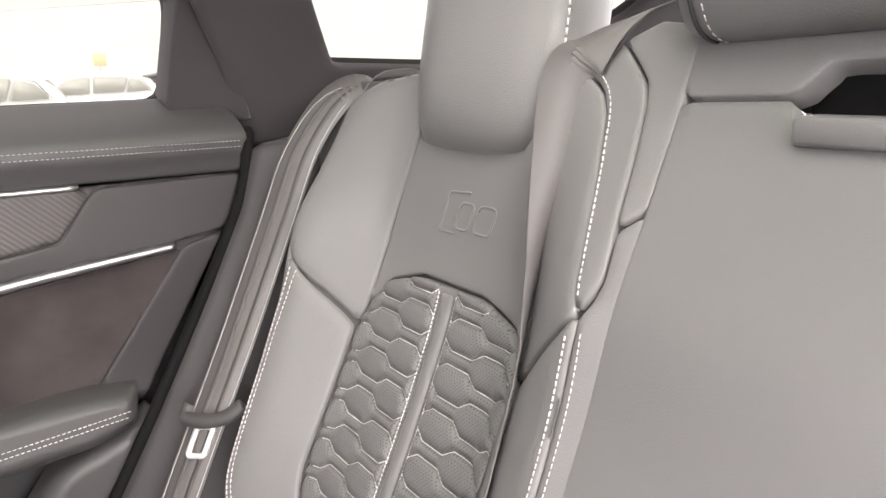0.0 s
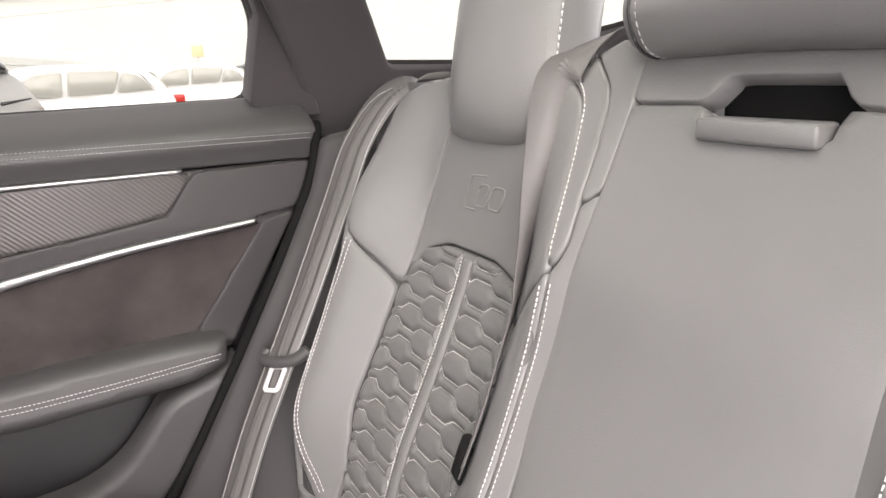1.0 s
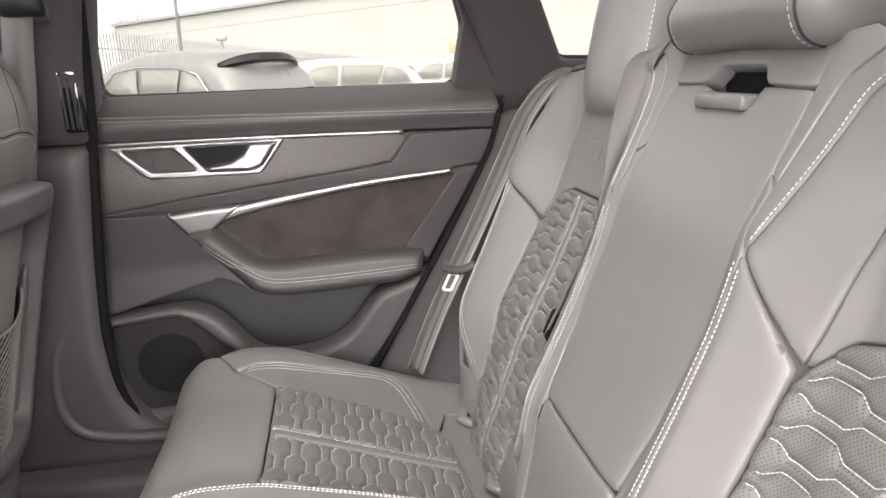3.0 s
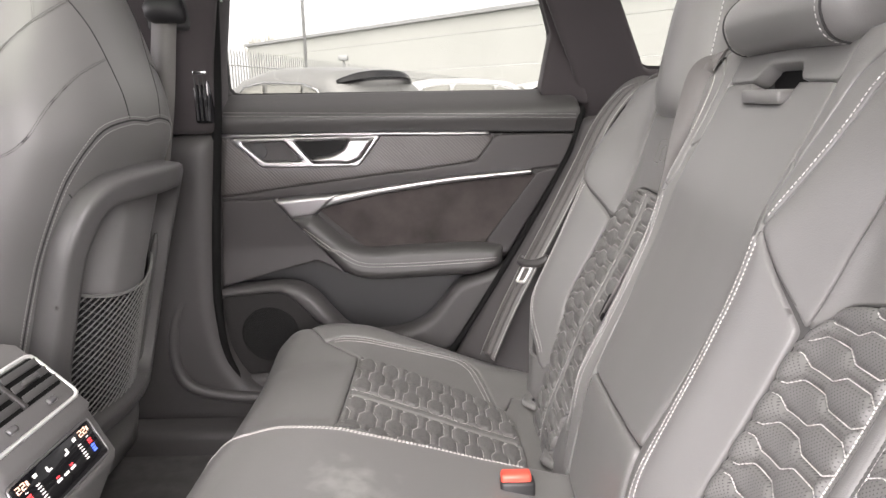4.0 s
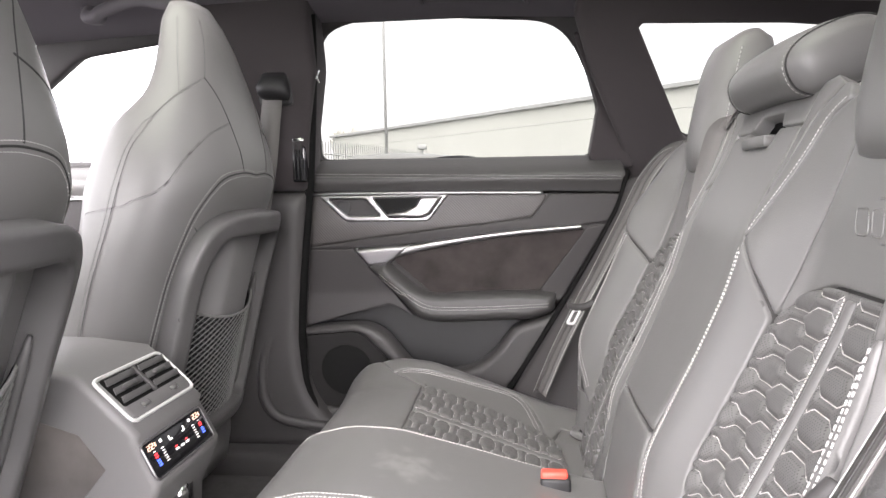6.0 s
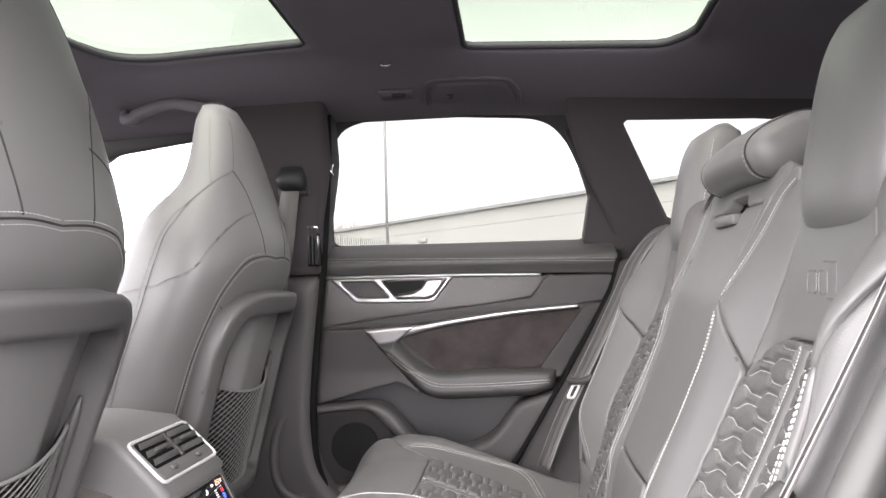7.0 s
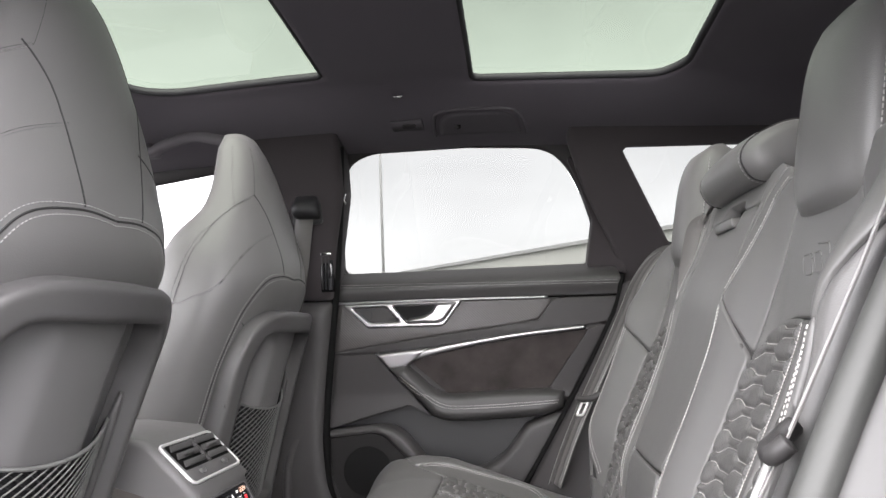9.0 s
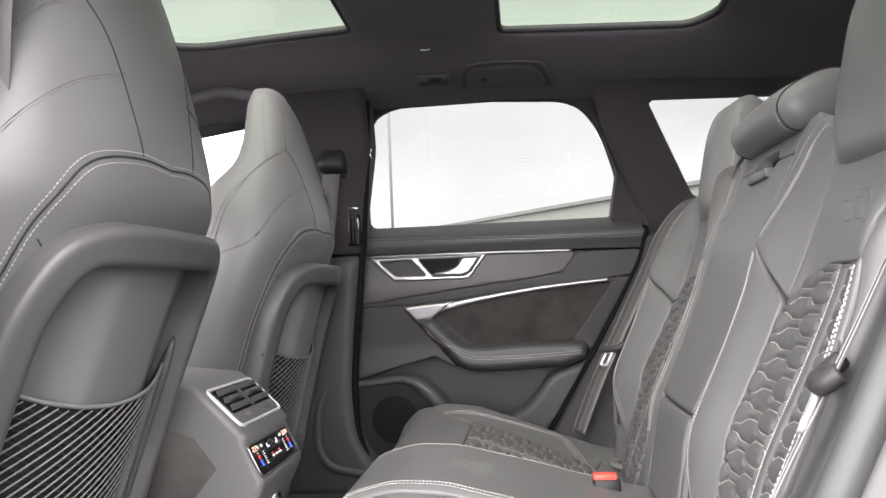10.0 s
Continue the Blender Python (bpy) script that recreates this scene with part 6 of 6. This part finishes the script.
fl = empty("flood_light", label="small flood light on the fence", category="lamp")
part("head", box((-4.15, 24.9, 1.38), (-3.80, 25.1, 1.56), 0.04), STEEL, fl)
part("arm", tube([(-3.98, 25.1, -1.05), (-3.98, 25.1, 1.4)], 0.04, 8), STEEL, fl)
sg = empty("yard_sign", label="small yellow sign on a post", category="sign")
part("plate", box((6.4, 40, 1.0), (7.0, 40.05, 1.6), 0.01), mat("yellow_sign", (0.72, 0.60, 0.36), 0.5), sg)
part("post", tube([(6.7, 40.1, -1.05), (6.7, 40.1, 1.1)], 0.04, 8), STEEL, sg)

# ---- parked cars ----
TYRE = mat("tyre_rubber", (0.02, 0.02, 0.02), 0.85, grain=("noise", 90), bump=0.3)
# opaque pale colour paints in reflections and the view through the glass
CAR_GLASS = mat("car_glass_reflection", (0.42, 0.42, 0.38), 0.08)
TAIL = mat("tail_lamp_red", (0.5, 0.03, 0.02), 0.2)


def parked_car(paint, label, length=4.3, high=1.42, spoiler=True):
    """A hatchback lying along -x from its tail at x = 0, its middle at y = 0, wheels on z = 0."""
    car = empty("parked_car", label=label, category="car", group="parked cars")
    tabx = [0.0, 0.03, 0.10, 0.5, 1.4, 2.6, 3.4, 4.0, 4.25, 4.3]
    tabh = [0.62, 0.86, 0.92, 0.95, 0.93, 0.92, 0.88, 0.74, 0.62, 0.55]
    tabw = [0.70, 0.80, 0.86, 0.90, 0.91, 0.90, 0.89, 0.82, 0.70, 0.55]
    secs = []
    for x in np.linspace(0, 4.3, 40):
        h, w = np.interp(x, tabx, tabh), np.interp(x, tabx, tabw)
        secs.append(((-x * length / 4.3, 0, 0.22 + (h - 0.22) / 2), w, (h - 0.22) / 2, (0, 1, 0), (0, 0, 1), 4.5))
    part("body", loft(secs, 32), paint, car)
    gx = [0.12, 0.30, 0.55, 1.2, 1.9, 2.4, 2.75, 3.05]
    gh = [0.94, 1.22, 1.36, 1.42, 1.42, 1.34, 1.18, 0.96]
    gw = [0.70, 0.70, 0.71, 0.72, 0.72, 0.71, 0.70, 0.72]
    secs = []
    for x in np.linspace(0.12, 3.05, 36):
        h, w = np.interp(x, gx, gh) * high / 1.42, np.interp(x, gx, gw)
        secs.append(((-x, 0, 0.70 + (h - 0.70) / 2), w, (h - 0.70) / 2, (0, 1, 0), (0, 0, 1), 3.6))
    part("cabin", loft(secs, 32), paint, car)
    for s in (-1, 1):
        m = Matrix.Translation((0, s * 0.735, 0)) @ Matrix(((1, 0, 0), (0, 0, s), (0, 1, 0))).to_4x4()
        for q in ([(-0.42, 0.98), (-0.62, 1.20), (-0.86, 1.27), (-0.98, 0.97)], [(-1.02, 0.97), (-0.90, 1.28), (-1.62, 1.31), (-1.68, 0.96)], [(-1.74, 0.96), (-1.70, 1.31), (-2.10, 1.27), (-2.55, 1.0), (-2.55, 0.96)]):
            part("side_window", prism(round_poly(q, 0.05), 0.012, m, 0.004), CAR_GLASS, car)
        part("window_line", tube([(-0.40, s * 0.745, 0.97), (-0.60, s * 0.748, 1.225), (-0.88, s * 0.748, 1.30), (-1.66, s * 0.748, 1.335), (-2.12, s * 0.748, 1.29), (-2.60, s * 0.745, 0.98)], 0.012, 6), CHROME, car)
        part("tail_lamp", box((-0.14, s * 0.74 - 0.13, 0.74), (0.012, s * 0.74 + 0.13, 0.88), 0.03), TAIL, car)
        for x in (-0.85, -3.45):
            wh = part("wheel", tube([(x, s * 0.68, 0.31), (x, s * 0.88, 0.31)], 0.31, 24), TYRE, car)
            part("rim", tube([(x, s * 0.85, 0.31), (x, s * 0.895, 0.31)], 0.20, 20), ALU, wh)
    rm = Matrix.Translation((-0.235, 0, 1.10)) @ pose(0, 0, 0, 0, -32, 0) @ Matrix(((0, 0, 1), (1, 0, 0), (0, 1, 0))).to_4x4()
    part("rear_window", prism(round_poly([(-0.58, -0.16), (0.58, -0.16), (0.50, 0.17), (-0.50, 0.17)], 0.06), 0.03, rm, 0.01), CAR_GLASS, car)
    if spoiler:
        arc = [(-0.20 - 0.22 * abs(k) ** 2.4, 0.60 * k, 1.385 - 0.085 * abs(k) ** 2.6) for k in np.linspace(-1, 1, 25)]
        part("roof_spoiler", tube(arc, [0.022 + 0.022 * (1 - abs(k) ** 4) for k in np.linspace(-1, 1, 25)], 10, flat=1.6), GLOSSY, car)
        part("rear_wiper", tube([(0.0, 0.05, 1.0), (-0.03, 0.45, 1.03)], [0.018, 0.008], 6), DARK, car)
    return car


SILVER = mat("silver_car_paint", (0.40, 0.40, 0.385), 0.3, metal=0.2, blotch=0.03)
WHITE_PAINT = mat("white_car_paint", (0.75, 0.75, 0.74), 0.25)
BLACK_PAINT = mat("black_car_paint", (0.02, 0.02, 0.022), 0.2)
first = parked_car(SILVER, "silver hatchback with black roof spoiler parked in the yard", high=1.52)
first.matrix_world = pose(-0.90, 7.63, -1.05, 0, 0, -42)
for paint, what, at in ((WHITE_PAINT, "white hatchback parked in the yard beyond", (1.2, 12.5, -1.05, 0, 0, 14)), (WHITE_PAINT, "white hatchback parked far off by the fence", (3.8, 17.5, -1.05, 0, 0, 12)), (BLACK_PAINT, "black hatchback parked among white cars", (6.9, 22.0, -1.05, 0, 0, 10)), (SILVER, "silver hatchback parked behind other white cars", (10.0, 24.0, -1.05, 0, 0, 10))):
    c = parked_car(paint, what, spoiler=False)
    c.matrix_world = pose(*at)

# bare shrubs over the roof line
BARK = mat("bare_twigs", (0.50, 0.48, 0.40), 0.9, grain=("noise", 30), bump=0.3)
rng = random.Random(5)
for k in range(4):
    tr = empty("bare_tree", label="leafless winter tree behind the warehouse", category="tree", group="far trees")
    bx, by, top = -33.5 + k * 1.9, 125 - k * 2.0, 8.8 + rng.random() * 1.8
    bm = bmesh.new()
    tube([(bx, by, -1.05), (bx + 0.3, by, top * 0.55)], [0.3, 0.16], 6, bm)
    part("trunk", bm, BARK, tr)
    bm = bmesh.new()
    for i in range(90):
        a, r, z = rng.random() * 6.28, rng.random() * 2.6, top * (0.45 + 0.2 * rng.random())
        p = Vector((bx, by, z))
        q = p + Vector((math.cos(a) * r * 0.6, math.sin(a) * r * 0.6, top * 0.25))
        e = q + Vector((math.cos(a + 0.5) * r * 0.5, math.sin(a + 0.5) * r * 0.5, top * (0.12 + 0.15 * rng.random())))
        tube([p, q, e], [0.08, 0.05, 0.02], 4, bm)
    part("crown", bm, BARK, tr)
